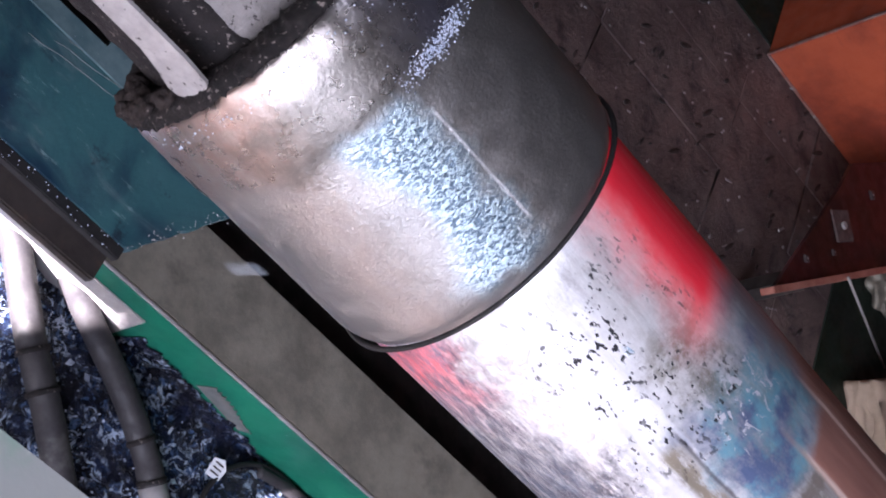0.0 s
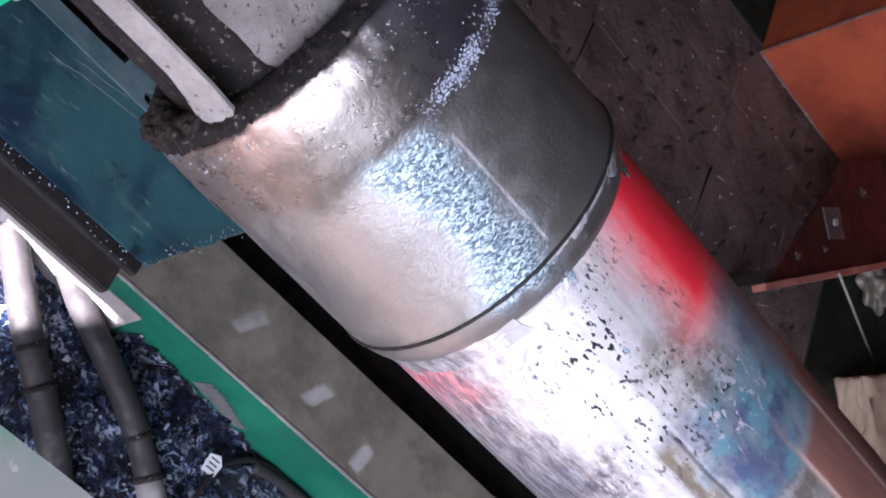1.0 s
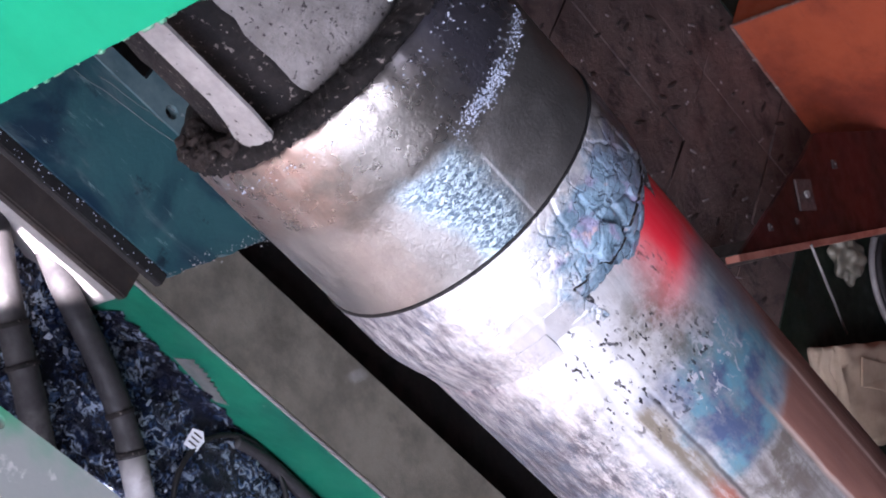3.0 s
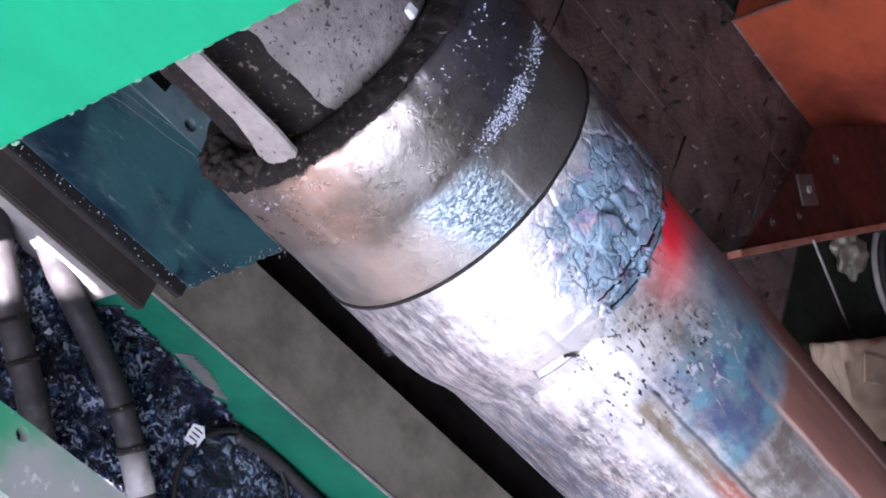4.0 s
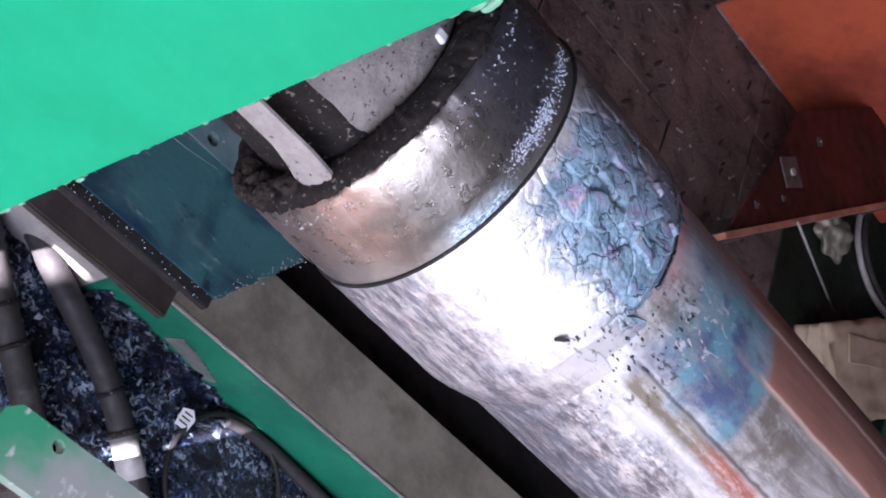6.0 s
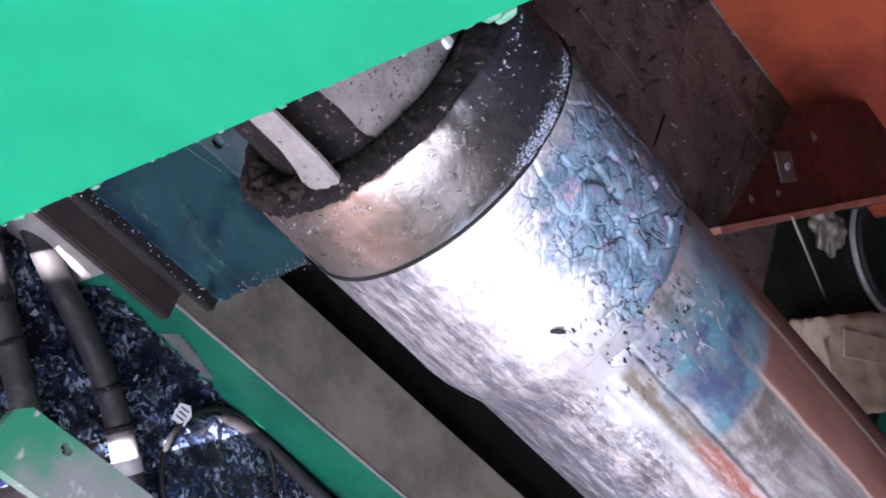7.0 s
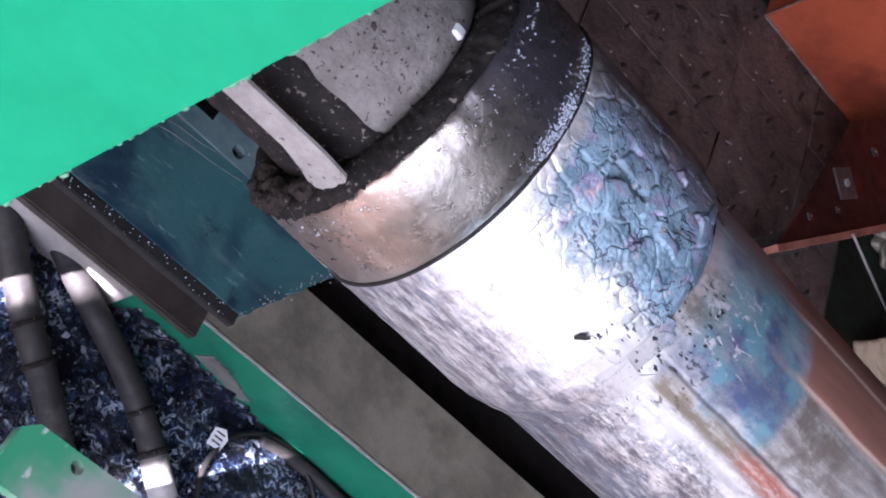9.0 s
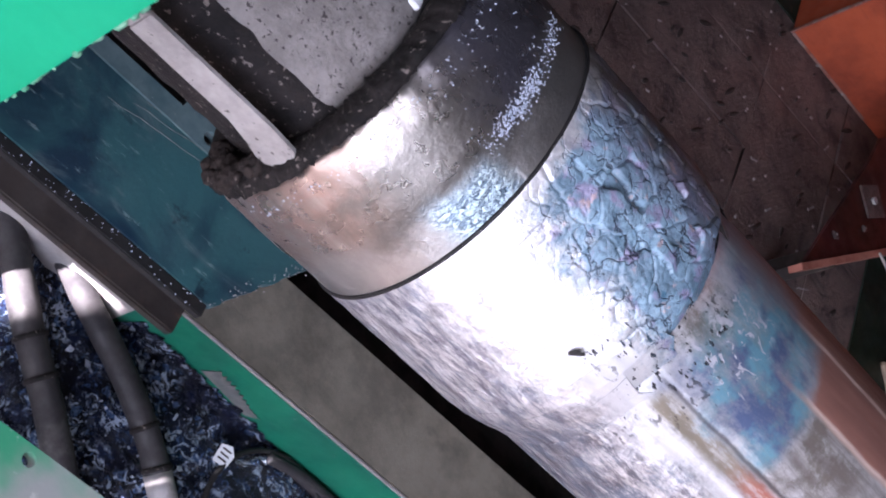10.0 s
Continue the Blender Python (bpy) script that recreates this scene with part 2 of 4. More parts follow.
    m.bump(m.math('MULTIPLY', m.spot(x, aw, -0.2, 0.9, 160, 230, 0.02, 8), m.noise(95, 6, 0.7, m.stretch(0.6, 1.2, 1.2), 0.8)), 0.004, 0.7)
    m.gloss(m.ramp(m.noise(50, 5, 0.7, long_), 0.3, 0.7, 0.30, 0.55))
    m.bump(m.math("ADD", m.math("MULTIPLY", streaks, 0.7), m.math("MULTIPLY", fine, 0.35)), 0.0009, 0.7)
    return m.m


def mandrel_material():
    m = Mat("mandrel_steel", 0.36, 0.85)
    x, a = m.polar()
    wob = m.math("MULTIPLY", m.math("SUBTRACT", m.noise(24, 5, 0.65), 0.5), 0.06)
    xw = m.math("ADD", x, wob)
    aw = m.math("ADD", a, m.math("MULTIPLY", m.math("SUBTRACT", m.noise(16, 4, 0.6), 0.5), 40.0))
    base = m.mix(m.ramp(m.noise(30, 6, 0.7, m.stretch(0.5, 2, 2)), 0.35, 0.66), (0.27, 0.245, 0.22), (0.42, 0.39, 0.355))
    base = m.mix(m.ramp(x, -0.160, -0.146, 0, 0.75), base, m.mix(m.noise(40, 5), (0.30, 0.295, 0.28), (0.47, 0.46, 0.44)))
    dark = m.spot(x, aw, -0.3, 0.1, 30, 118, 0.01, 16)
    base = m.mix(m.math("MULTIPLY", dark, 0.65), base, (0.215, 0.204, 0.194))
    rustband = m.spot(xw, aw, -0.3, -0.165, 150, 230, 0.02, 12)
    base = m.mix(m.math("MULTIPLY", rustband, m.ramp(m.noise(70, 5), 0.35, 0.6, 0.2, 0.8)), base, (0.40, 0.29, 0.245))
    blue = m.spot(xw, aw, -0.3, -0.150, 60, 118, 0.012, 12)
    base = m.mix(m.math("MULTIPLY", blue, 0.7), base, (0.13, 0.13, 0.18))
    # shoulder shading put into the colour, so the highlight stays near the rim
    shoulder_shade = m.math("MULTIPLY", m.spot(xw, aw, -0.186, -0.140, 112, 172, 0.008, 12), m.ramp(m.noise(46, 6, 0.7), 0.3, 0.6, 0.55, 0.95))
    base = m.mix(m.math("MULTIPLY", shoulder_shade, 0.8), base, (0.13, 0.12, 0.105))
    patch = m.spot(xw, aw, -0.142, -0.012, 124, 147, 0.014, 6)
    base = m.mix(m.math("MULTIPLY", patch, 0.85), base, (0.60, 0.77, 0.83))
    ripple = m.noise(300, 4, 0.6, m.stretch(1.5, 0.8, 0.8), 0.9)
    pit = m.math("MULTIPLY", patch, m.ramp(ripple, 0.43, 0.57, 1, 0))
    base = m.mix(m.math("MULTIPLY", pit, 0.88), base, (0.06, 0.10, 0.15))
    mark = m.spot(x, a, -0.125, -0.03, 121.2, 122.0, 0.004, 0.5)
    base = m.mix(mark, base, (0.85, 0.85, 0.85))
    m.colour(base)
    m.gloss(m.math("MULTIPLY", m.ramp(m.noise(60, 5), 0.3, 0.7, 0.28, 0.5), m.ramp(x, -0.158, -0.148, 0.78, 1.0)))
    m.bump(m.math('MULTIPLY', ripple, m.math('ADD', m.math('MULTIPLY', patch, 0.75), 0.25)), 0.0022, 0.7)
    m.bump(m.noise(320, 6, 0.7, m.stretch(0.5, 1, 1)), 0.0008, 0.5)
    return m.m


def scuffed_plate():
    """Dark green paint under thin blue-grey oil, scuffed pale in places."""
    m = Mat("dark_green_paint", 0.4)
    c = m.mix(m.ramp(m.noise(9, 5, 0.6, None, 0.8), 0.36, 0.62), (0.010, 0.028, 0.048), (0.032, 0.096, 0.104))
    c = m.mix(m.ramp(m.noise(16, 6, 0.7, m.stretch(0.5, 1.6, 1), 1.0), 0.54, 0.68, 0, 0.7), c, (0.085, 0.13, 0.14))
    c = m.mix(m.ramp(m.noise(75, 7, 0.75, m.stretch(0.4, 2, 1)), 0.60, 0.68, 0, 0.6), c, (0.22, 0.30, 0.30))
    c = m.mix(m.ramp(m.noise(28, 6, 0.7), 0.60, 0.70, 0, 0.8), c, (0.008, 0.012, 0.022))
    m.colour(c)
    m.gloss(m.ramp(m.noise(22, 5), 0.3, 0.7, 0.28, 0.6))
    m.bump(m.noise(140, 6, 0.7), 0.0008, 0.6)
    return m.m


PIPE = pipe_material(False)
CRACK = pipe_material(True)
MANDREL = mandrel_material()
GREEN = painted("bright_green_paint", (0.004, 0.275, 0.137), (0.003, 0.228, 0.110), 0.6, 5.0, (0.3, 0.5, 0.4), 0.76, 0.15)
TEAL = scuffed_plate()
BEAMGREEN = painted("beam_green_paint", (0.009, 0.155, 0.09), (0.008, 0.105, 0.068), 0.42, 9.0, (0.22, 0.25, 0.25), 0.64)
GREY = dirty_steel("grey_steel", (0.285, 0.262, 0.208), (0.155, 0.142, 0.112), 0.55, 0.2, 11, (0.075, 0.062, 0.055))
DARK = dirty_steel("dark_steel", (0.055, 0.045, 0.040), (0.032, 0.026, 0.024), 0.55, 0.2)
LIGHTSTEEL = dirty_steel("worn_light_steel", (0.40, 0.38, 0.37), (0.28, 0.265, 0.26), 0.55, 0.2, 18, (0.10, 0.09, 0.085))
RAMSTEEL = caked("pitted_ram_steel", (0.22, 0.205, 0.195), (0.15, 0.138, 0.13), (0.03, 0.025, 0.025), 0.60)
BARSTEEL = caked("greasy_bar_steel", (0.36, 0.335, 0.32), (0.26, 0.24, 0.23), (0.07, 0.06, 0.055), 0.64)
GREASE = caked("black_grease", (0.006, 0.005, 0.005), (0.019, 0.015, 0.014), (0.17, 0.145, 0.13), 0.61)
CLOD = caked("brown_grease", (0.011, 0.008, 0.007), (0.028, 0.020, 0.017), (0.16, 0.13, 0.115), 0.63)
RED = painted("red_oxide_paint", (0.44, 0.088, 0.036), (0.20, 0.036, 0.020), 0.5, 4.0, (0.34, 0.13, 0.07), 0.66)
DARKRED = painted("dark_red_paint", (0.046, 0.0040, 0.0042), (0.010, 0.0025, 0.0025), 0.5, 8.0, (0.18, 0.07, 0.05), 0.70)
STRIP = painted("worn_strip_paint", (0.44, 0.19, 0.14), (0.30, 0.10, 0.07), 0.5, 20.0, (0.5, 0.36, 0.32), 0.62)
RUBBER = dirty_steel("hose_rubber", (0.026, 0.023, 0.024), (0.016, 0.014, 0.016), 0.7, 0.0, 20, (0.08, 0.075, 0.07))
CHIPPED = painted("chipped_edge", (0.30, 0.22, 0.20), (0.26, 0.07, 0.04), 0.55, 26.0, (0.5, 0.44, 0.42), 0.6)
WASHER = dirty_steel("oily_washer_steel", (0.13, 0.105, 0.10), (0.06, 0.045, 0.045), 0.5, 0.3, 40, (0.22, 0.19, 0.18))
SACK = painted("sack_paper", (0.44, 0.34, 0.25), (0.33, 0.25, 0.18), 0.8, 9.0, (0.42, 0.38, 0.32), 0.7)
WHITE = painted("white_card", (0.75, 0.76, 0.78), (0.6, 0.62, 0.65), 0.6, 20.0)
FLAKE = painted("scale_flake", (0.60, 0.64, 0.68), (0.45, 0.50, 0.55), 0.4, 40.0)
CONCRETE = painted("shed_plaster", (0.13, 0.122, 0.115), (0.09, 0.086, 0.082), 0.85, 2.0, (0.2, 0.19, 0.18), 0.66)
ROOF = dirty_steel("roof_sheet", (0.07, 0.07, 0.075), (0.05, 0.05, 0.055), 0.6, 0.2, 3)
DARKGREEN = painted("far_green_floor_paint", (0.0025, 0.012, 0.0045), (0.002, 0.006, 0.003), 0.6, 6.0, (0.02, 0.05, 0.03), 0.66)


TAR = dirty_steel("black_tar", (0.006, 0.005, 0.005), (0.004, 0.004, 0.004), 0.7, 0.0, 10, (0.008, 0.006, 0.005))
SWARF = dirty_steel("bright_swarf", (0.55, 0.6, 0.7), (0.35, 0.4, 0.5), 0.3, 0.3, 60, (0.5, 0.4, 0.3))
TABSTEEL = painted("worn_tab_paint", (0.11, 0.16, 0.165), (0.055, 0.10, 0.11), 0.45, 25.0, (0.3, 0.32, 0.32), 0.62)
GREYPRIMER = painted("grey_primer", (0.15, 0.15, 0.145), (0.09, 0.105, 0.10), 0.6, 30.0)
PALEGREEN = painted("pale_slag", (0.16, 0.32, 0.22), (0.06, 0.24, 0.14), 0.6, 60.0)


def worn_green():
    m = Mat("worn_green_paint", 0.5)
    g = m.mix(m.ramp(m.noise(9, 4, 0.55), 0.40, 0.62), (0.30, 0.32, 0.30), (0.03, 0.28, 0.14))
    m.colour(m.mix(m.ramp(m.noise(60, 6), 0.6, 0.7), g, (0.5, 0.5, 0.48)))
    m.bump(m.noise(130, 5), 0.0006, 0.5)
    return m.m


WORNGREEN = worn_green()


def floor_material():
    m = Mat("oily_floor", 0.45)
    c = m.mix(m.ramp(m.noise(5, 7, 0.7), 0.35, 0.65), (0.180, 0.130, 0.116), (0.10, 0.070, 0.064))
    c = m.mix(m.ramp(m.noise(16, 6, 0.75, None, 0.8), 0.50, 0.66, 0, 0.8), c, (0.02, 0.016, 0.018))
    c = m.mix(m.ramp(m.noise(70, 6, 0.7, None, 0.6), 0.58, 0.66, 0, 0.75), c, (0.02, 0.012, 0.014))
    c = m.mix(m.ramp(m.noise(90, 3, 0.5), 0.74, 0.78), c, (0.4, 0.36, 0.33))
    m.colour(c)
    m.gloss(m.ramp(m.noise(12, 5), 0.35, 0.65, 0.35, 0.65))
    m.bump(m.noise(60, 7, 0.7), 0.007, 0.8)
    return m.m


def sludge_material():
    m = Mat("oily_sludge", 0.2, 0.0, spec=0.45)
    c = m.mix(m.ramp(m.noise(30, 7, 0.7), 0.4, 0.62), (0.0025, 0.003, 0.009), (0.010, 0.016, 0.045))
    clump = m.ramp(m.noise(20, 4, 0.6), 0.37, 0.55)
    # pale crumbs and sky glints on the oil, both put into the colour
    c = m.mix(m.math("MULTIPLY", clump, m.ramp(m.noise(62, 6, 0.65, None, 1.4), 0.53, 0.60, 0, 0.9)), c, (0.085, 0.150, 0.29))
    c = m.mix(m.math("MULTIPLY", clump, m.ramp(m.noise(70, 6, 0.7, None, 1.2), 0.535, 0.59)), c, (0.52, 0.62, 0.76))
    m.colour(c)
    m.gloss(m.ramp(m.noise(80, 4), 0.35, 0.65, 0.07, 0.32))
    m.bump(m.noise(130, 6, 0.75), 0.010, 1.0)
    return m.m


FLOOR, SLUDGE = floor_material(), sludge_material()


# ---- mesh helpers ----
def finish(name, bm, material, smooth=False):
    bmesh.ops.recalc_face_normals(bm, faces=bm.faces)
    me = bpy.data.meshes.new(name)
    bm.to_mesh(me)
    bm.free()
    me.materials.append(material)
    if smooth:
        for p in me.polygons:
            p.use_smooth = True
    return me


def part(name, bm, material, parent=None, label="", smooth=False):
    ob = new(name, finish(name, bm, material, smooth))
    ob.parent = parent
    return tagged(ob, label)


def thing(name, label, category, at=(0, 0, 0), group="", kind=""):
    ob = new(name)
    ob.location = at
    return tagged(ob, label, category, group, kind)


def box(x0, x1, y0, y1, z0, z1, bevel=0.0, bm=None, segs=2):
    bm = bm or bmesh.new()
    r = bmesh.ops.create_cube(bm, size=1.0, matrix=Matrix.LocRotScale(((x0 + x1) / 2, (y0 + y1) / 2, (z0 + z1) / 2), None, (x1 - x0, y1 - y0, z1 - z0)))
    if bevel:
        edges = list({e for v in r["verts"] for e in v.link_edges})
        bmesh.ops.bevel(bm, geom=edges, offset=bevel, segments=segs, affect="EDGES")
    return bm


def lathe(profile, steps=96, closed=False, wobble=None):
    """A body turned round the x axis from (x, radius) pairs."""
    bm = bmesh.new()
    rings = []
    for x, r in profile:
        ring = []
        for k in range(steps):
            a = 2 * math.pi * k / steps
            rr, xx = (r, x) if wobble is None else wobble(x, r, a)
            ring.append(bm.verts.new((xx, rr * math.cos(a), rr * math.sin(a))))
        rings.append(ring)
    pairs = list(zip(rings, rings[1:])) + ([(rings[-1], rings[0])] if closed else [])
    for p, q in pairs:
        for k in range(steps):
            bm.faces.new((p[k], p[(k + 1) % steps], q[(k + 1) % steps], q[k]))
    if not closed:
        bm.faces.new(rings[0]), bm.faces.new(rings[-1])
    return bm


def tube_along(points, radius, sides=14, bm=None, wob=0.0):
    bm = bm or bmesh.new()
    pts = [Vector(p) for p in points]
    rings = []
    for i, p in enumerate(pts):
        d = (pts[min(i + 1, len(pts) - 1)] - pts[max(i - 1, 0)]).normalized()
        u = d.orthogonal().normalized() if abs(d.z) > 0.95 else d.cross(Vector((0, 0, 1))).normalized()
        v = d.cross(u)
        r = radius * (1 + wob * noise.noise(p * 40))
        rings.append([bm.verts.new(p + r * (math.cos(2 * math.pi * k / sides) * u + math.sin(2 * math.pi * k / sides) * v)) for k in range(sides)])
    for a, b in zip(rings, rings[1:]):
        for k in range(sides):
            bm.faces.new((a[k], a[(k + 1) % sides], b[(k + 1) % sides], b[k]))
    bm.faces.new(rings[0]), bm.faces.new(rings[-1])
    return bm


def smooth_line(points, n=24):
    pts = [Vector(p) for p in points]
    out = []
    for i in range(len(pts) - 1):
        p0, p1, p2, p3 = pts[max(i - 1, 0)], pts[i], pts[i + 1], pts[min(i + 2, len(pts) - 1)]
        k = max(2, n // (len(pts) - 1))
        for j in range(k):
            s = j / k
            out.append(0.5 * ((2 * p1) + (p2 - p0) * s + (2 * p0 - 5 * p1 + 4 * p2 - p3) * s * s + (3 * p1 - p0 - 3 * p2 + p3) * s ** 3))
    return out + [pts[-1]]


# ---- the setting ----
def setting():
    bm = bmesh.new()
    bmesh.ops.create_grid(bm, x_segments=2, y_segments=2, size=30)
    tagged(part("ground", bm, FLOOR), "dark oily workshop ground", "ground", kind="structure")
    for name, b in (("wall_north", (-7, 9, 7, 7.2, 0, 4.2)), ("wall_east", (9, 9.2, -3.2, 7, 0, 4.2)), ("wall_west", (-7.2, -7, -3.2, 7, 0, 4.2))):
        tagged(part(name, box(*b), CONCRETE), "grey stained workshop wall", "wall", kind="structure")
    # added unseen side: its doorway and window openings shape the daylight and slanting sun
    bm = bmesh.new()
    W0, W1 = -3.2, -3.0
    for b in ((-7, -4.6, 0, 4.2), (-4.6, -3.30, 2.38, 4.2), (-4.6, -3.30, 0, 1.0), (-3.30, -3.205, 0, 4.2), (-3.205, -2.953, 2.34, 4.2),
              (-3.205, -2.953, 0, 1.2), (-2.953, -2.05, 0, 4.2), (-2.05, 0.85, 3.65, 4.2), (0.85, 9, 0, 4.2)):
        box(b[0], b[1], W0, W1, b[2], b[3], bm=bm)
    tagged(part("wall_south", bm, CONCRETE), "unseen grey wall with openings that shape the daylight", "wall", kind="structure")
    tagged(part("ceiling", box(-7.2, 9.2, -3.2, 7.2, 4.2, 4.3), ROOF), "dark sheet metal roof", "ceiling", kind="structure")


setting()


def plate(outline, holes, z0, z1):
    """A flat plate with round holes through it."""
    cu = bpy.data.curves.new("outline", "CURVE")
    cu.dimensions, cu.fill_mode, cu.extrude = "2D", "BOTH", (z1 - z0) / 2
    loops = [outline] + [[(x + r * math.cos(k * math.pi / 10), y + r * math.sin(k * math.pi / 10)) for k in range(20)] for x, y, r in holes]
    for lp in loops:
        sp = cu.splines.new("POLY")
        sp.points.add(len(lp) - 1)
        for p, (x, y) in zip(sp.points, lp):
            p.co = (x, y, 0, 1)
        sp.use_cyclic_u = True
    ob = bpy.data.objects.new("outline", cu)
    me = bpy.data.meshes.new_from_object(ob)
    bm = bmesh.new()
    bm.from_mesh(me)
    bmesh.ops.translate(bm, verts=bm.verts, vec=(0, 0, (z0 + z1) / 2))
    bpy.data.objects.remove(ob)
    bpy.data.meshes.remove(me)
    return bm


def bed():
    t = thing("machine_bed", "green painted steel bed rail with bare grey top", "machine bed")
    part("rail_top", box(-2.5, 4.0, 0.193, 0.3175, 0.100, 0.1118, 0.0015), GREY, t, "bare grey steel top plate")
    part("rail_side", box(-2.5, 4.0, 0.189, 0.199, 0.0, 0.1085, 0.0012), BEAMGREEN, t, "green painted side face, chipped along the floor")
    part("rail_foot", box(-0.6, 0.140, 0.1862, 0.1886, 0.0, 0.078, 0.0008), LIGHTSTEEL, t, "pale bare steel foot of the rail")
    part("rail_edge", box(-2.5, 4.0, 0.1885, 0.1925, 0.1086, 0.1128, 0.001), LIGHTSTEEL, t, "bright worn edge of the rail")
    part("rail_inner_side", box(-2.5, 4.0, 0.305, 0.315, 0.0, 0.099), DARK, t)
    # black sheet stands for the deep shade on the floor behind the rail
    part("shade_sheet", box(-2.5, 4.0, 0.318, 1.08, 0.002, 0.006), TAR, t, "black sheet in place of the floor's deep shade")
    # grey patch where the paint has scaled off in teeth
    bm = bmesh.new()
    top, low = [], []
    for k in range(41):
        s = k / 40
        x = 0.250 + 0.085 * s
        h = 0.062 - 0.022 * s
        tooth = 0.013 * (1 - (k % 4) / 4) * (0.3 + 0.7 * math.sin(math.pi * min(1, 0.2 + s)))
        top.append((x + 0.012, h + tooth))
        low.append((x, max(0.004, h - 0.017 + 0.006 * s)))
    vt = [bm.verts.new((x, 0.1884, z)) for x, z in top]
    vl = [bm.verts.new((x, 0.1884, z)) for x, z in low]
    for k in range(40):
        bm.faces.new((vl[k], vl[k + 1], vt[k + 1], vt[k]))
    r = bmesh.ops.extrude_face_region(bm, geom=list(bm.faces))
    bmesh.ops.translate(bm, verts=[v for v in r["geom"] if isinstance(v, bmesh.types.BMVert)], vec=(0, -0.0008, 0))
    part("bare_patch", bm, GREYPRIMER, t, "bare grey primer with ragged paint teeth")
    # sludge splashed up the foot of the side, with a ragged upper edge
    bm = bmesh.new()
    up, dn = [], []
    for k in range(261):
        x = 0.142 + 0.36 * k / 260
        h = 0.048 - 0.022 * (x - 0.142) / 0.2 if x < 0.345 else 0.026 * max(0.15, 1 - (x - 0.345) / 0.11)
        h += 0.010 * noise.noise(Vector((x * 60, 1, 0))) + 0.008 * noise.noise(Vector((x * 190, 4, 0))) + 0.005 * abs(noise.noise(Vector((x * 420, 9, 0))))
        up.append(bm.verts.new((x + 0.35 * h, 0.1872, max(0.003, h))))
        dn.append(bm.verts.new((x, 0.1872, 0.001)))
    for k in range(260):
        bm.faces.new((dn[k], dn[k + 1], up[k + 1], up[k]))
    r = bmesh.ops.extrude_face_region(bm, geom=list(bm.faces))
    bmesh.ops.translate(bm, verts=[v for v in r["geom"] if isinstance(v, bmesh.types.BMVert)], vec=(0, -0.0012, 0))
    part("sludge_splash", bm, SLUDGE, t, "dark sludge splashed on the paint")


bed()


def near_floor():
    # sludge between the rails, lumpy
    bm = bmesh.new()
    nx, ny = 230, 130
    vs = []
    for i in range(nx + 1):
        row = []
        for j in range(ny + 1):
            x, y = -0.45 + 1.6 * i / nx, -0.62 + 0.807 * j / ny
            p = Vector((x, y, 0))
            h = 0.004 + 0.012 * abs(noise.noise(p * 26)) + 0.010 * max(0, noise.noise(p * 60)) + 0.014 * max(0, noise.noise(p * 9))
            edge = min(1, (y + 0.62) / 0.05, (x + 0.45) / 0.05, (1.15 - x) / 0.05)
            row.append(bm.verts.new((x, y, max(0.0015, h * edge))))
        vs.append(row)
    for i in range(nx):
        for j in range(ny):
            bm.faces.new((vs[i][j], vs[i + 1][j], vs[i + 1][j + 1], vs[i][j + 1]))
    tagged(part("oil_sludge", bm, SLUDGE, None, "", True), "dark blue oily sludge and swarf on the floor", "sludge", kind="stuff")
    rng = random.Random(21)
    bm = bmesh.new()
    for i in range(850):
        x, y = rng.uniform(-0.2, 0.75), rng.uniform(-0.35, 0.18)
        l = rng.choice((0.0015, 0.002, 0.003, 0.004, 0.009 if i % 7 == 0 else 0.002))
        p = Vector((x, y, 0))
        h = 0.004 + 0.012 * abs(noise.noise(p * 26)) + 0.010 * max(0, noise.noise(p * 60)) + 0.014 * max(0, noise.noise(p * 9))
        m = Matrix.Translation((x, y, h + 0.0008)) @ Euler((rng.uniform(-.5, .5), rng.uniform(-.5, .5), rng.uniform(0, 3))).to_matrix().to_4x4() @ Matrix.Diagonal((l, l * rng.uniform(.3, 1), 0.0006, 1))
        bmesh.ops.create_cube(bm, size=1, matrix=m)
    tagged(part("sludge_swarf", bm, SWARF), "glinting pale swarf bits in the oily sludge", "swarf", kind="stuff")
    hoses = [(0.0175, [(-0.20, 0.345, 0.02), (-0.080, 0.243, 0.028), (-0.021, 0.186, 0.03), (0.053, 0.108, 0.03), (0.118, 0.049, 0.03), (0.153, 0.014, 0.03), (0.32, -0.15, 0.024)]),
             (0.0158, [(-0.10, 0.28, 0.02), (0.030, 0.212, 0.028), (0.098, 0.174, 0.028), (0.178, 0.132, 0.028), (0.242, 0.088, 0.028), (0.290, 0.045, 0.026), (0.45, -0.10, 0.02)])]
    for r, pts in hoses:
        t = thing("hydraulic_hose", "grey rubber hydraulic hose lying in oily sludge", "hose", group="hoses on the floor")
        line = smooth_line(pts, 48)
        part("hose_body", tube_along(line, r, 16, None, 0.03), RUBBER, t, "", True)
        for f in ((0.52, 0.60) if r > 0.017 else (0.62, 0.76)):
            k = int(f * len(line))
            d = (line[k + 1] - line[k]).normalized()
            part("clamp", tube_along([line[k], line[k] + d * 0.006], r * 1.13, 16), GREASE, t, "black clamp band", True)
        if r < 0.017:
            k = int(0.78 * len(line))
            d = (line[k + 1] - line[k]).normalized()
            part("ferrule", tube_along([line[k], line[k] + d * 0.05], r * 1.06, 16), LIGHTSTEEL, t, "bare steel ferrule", True)
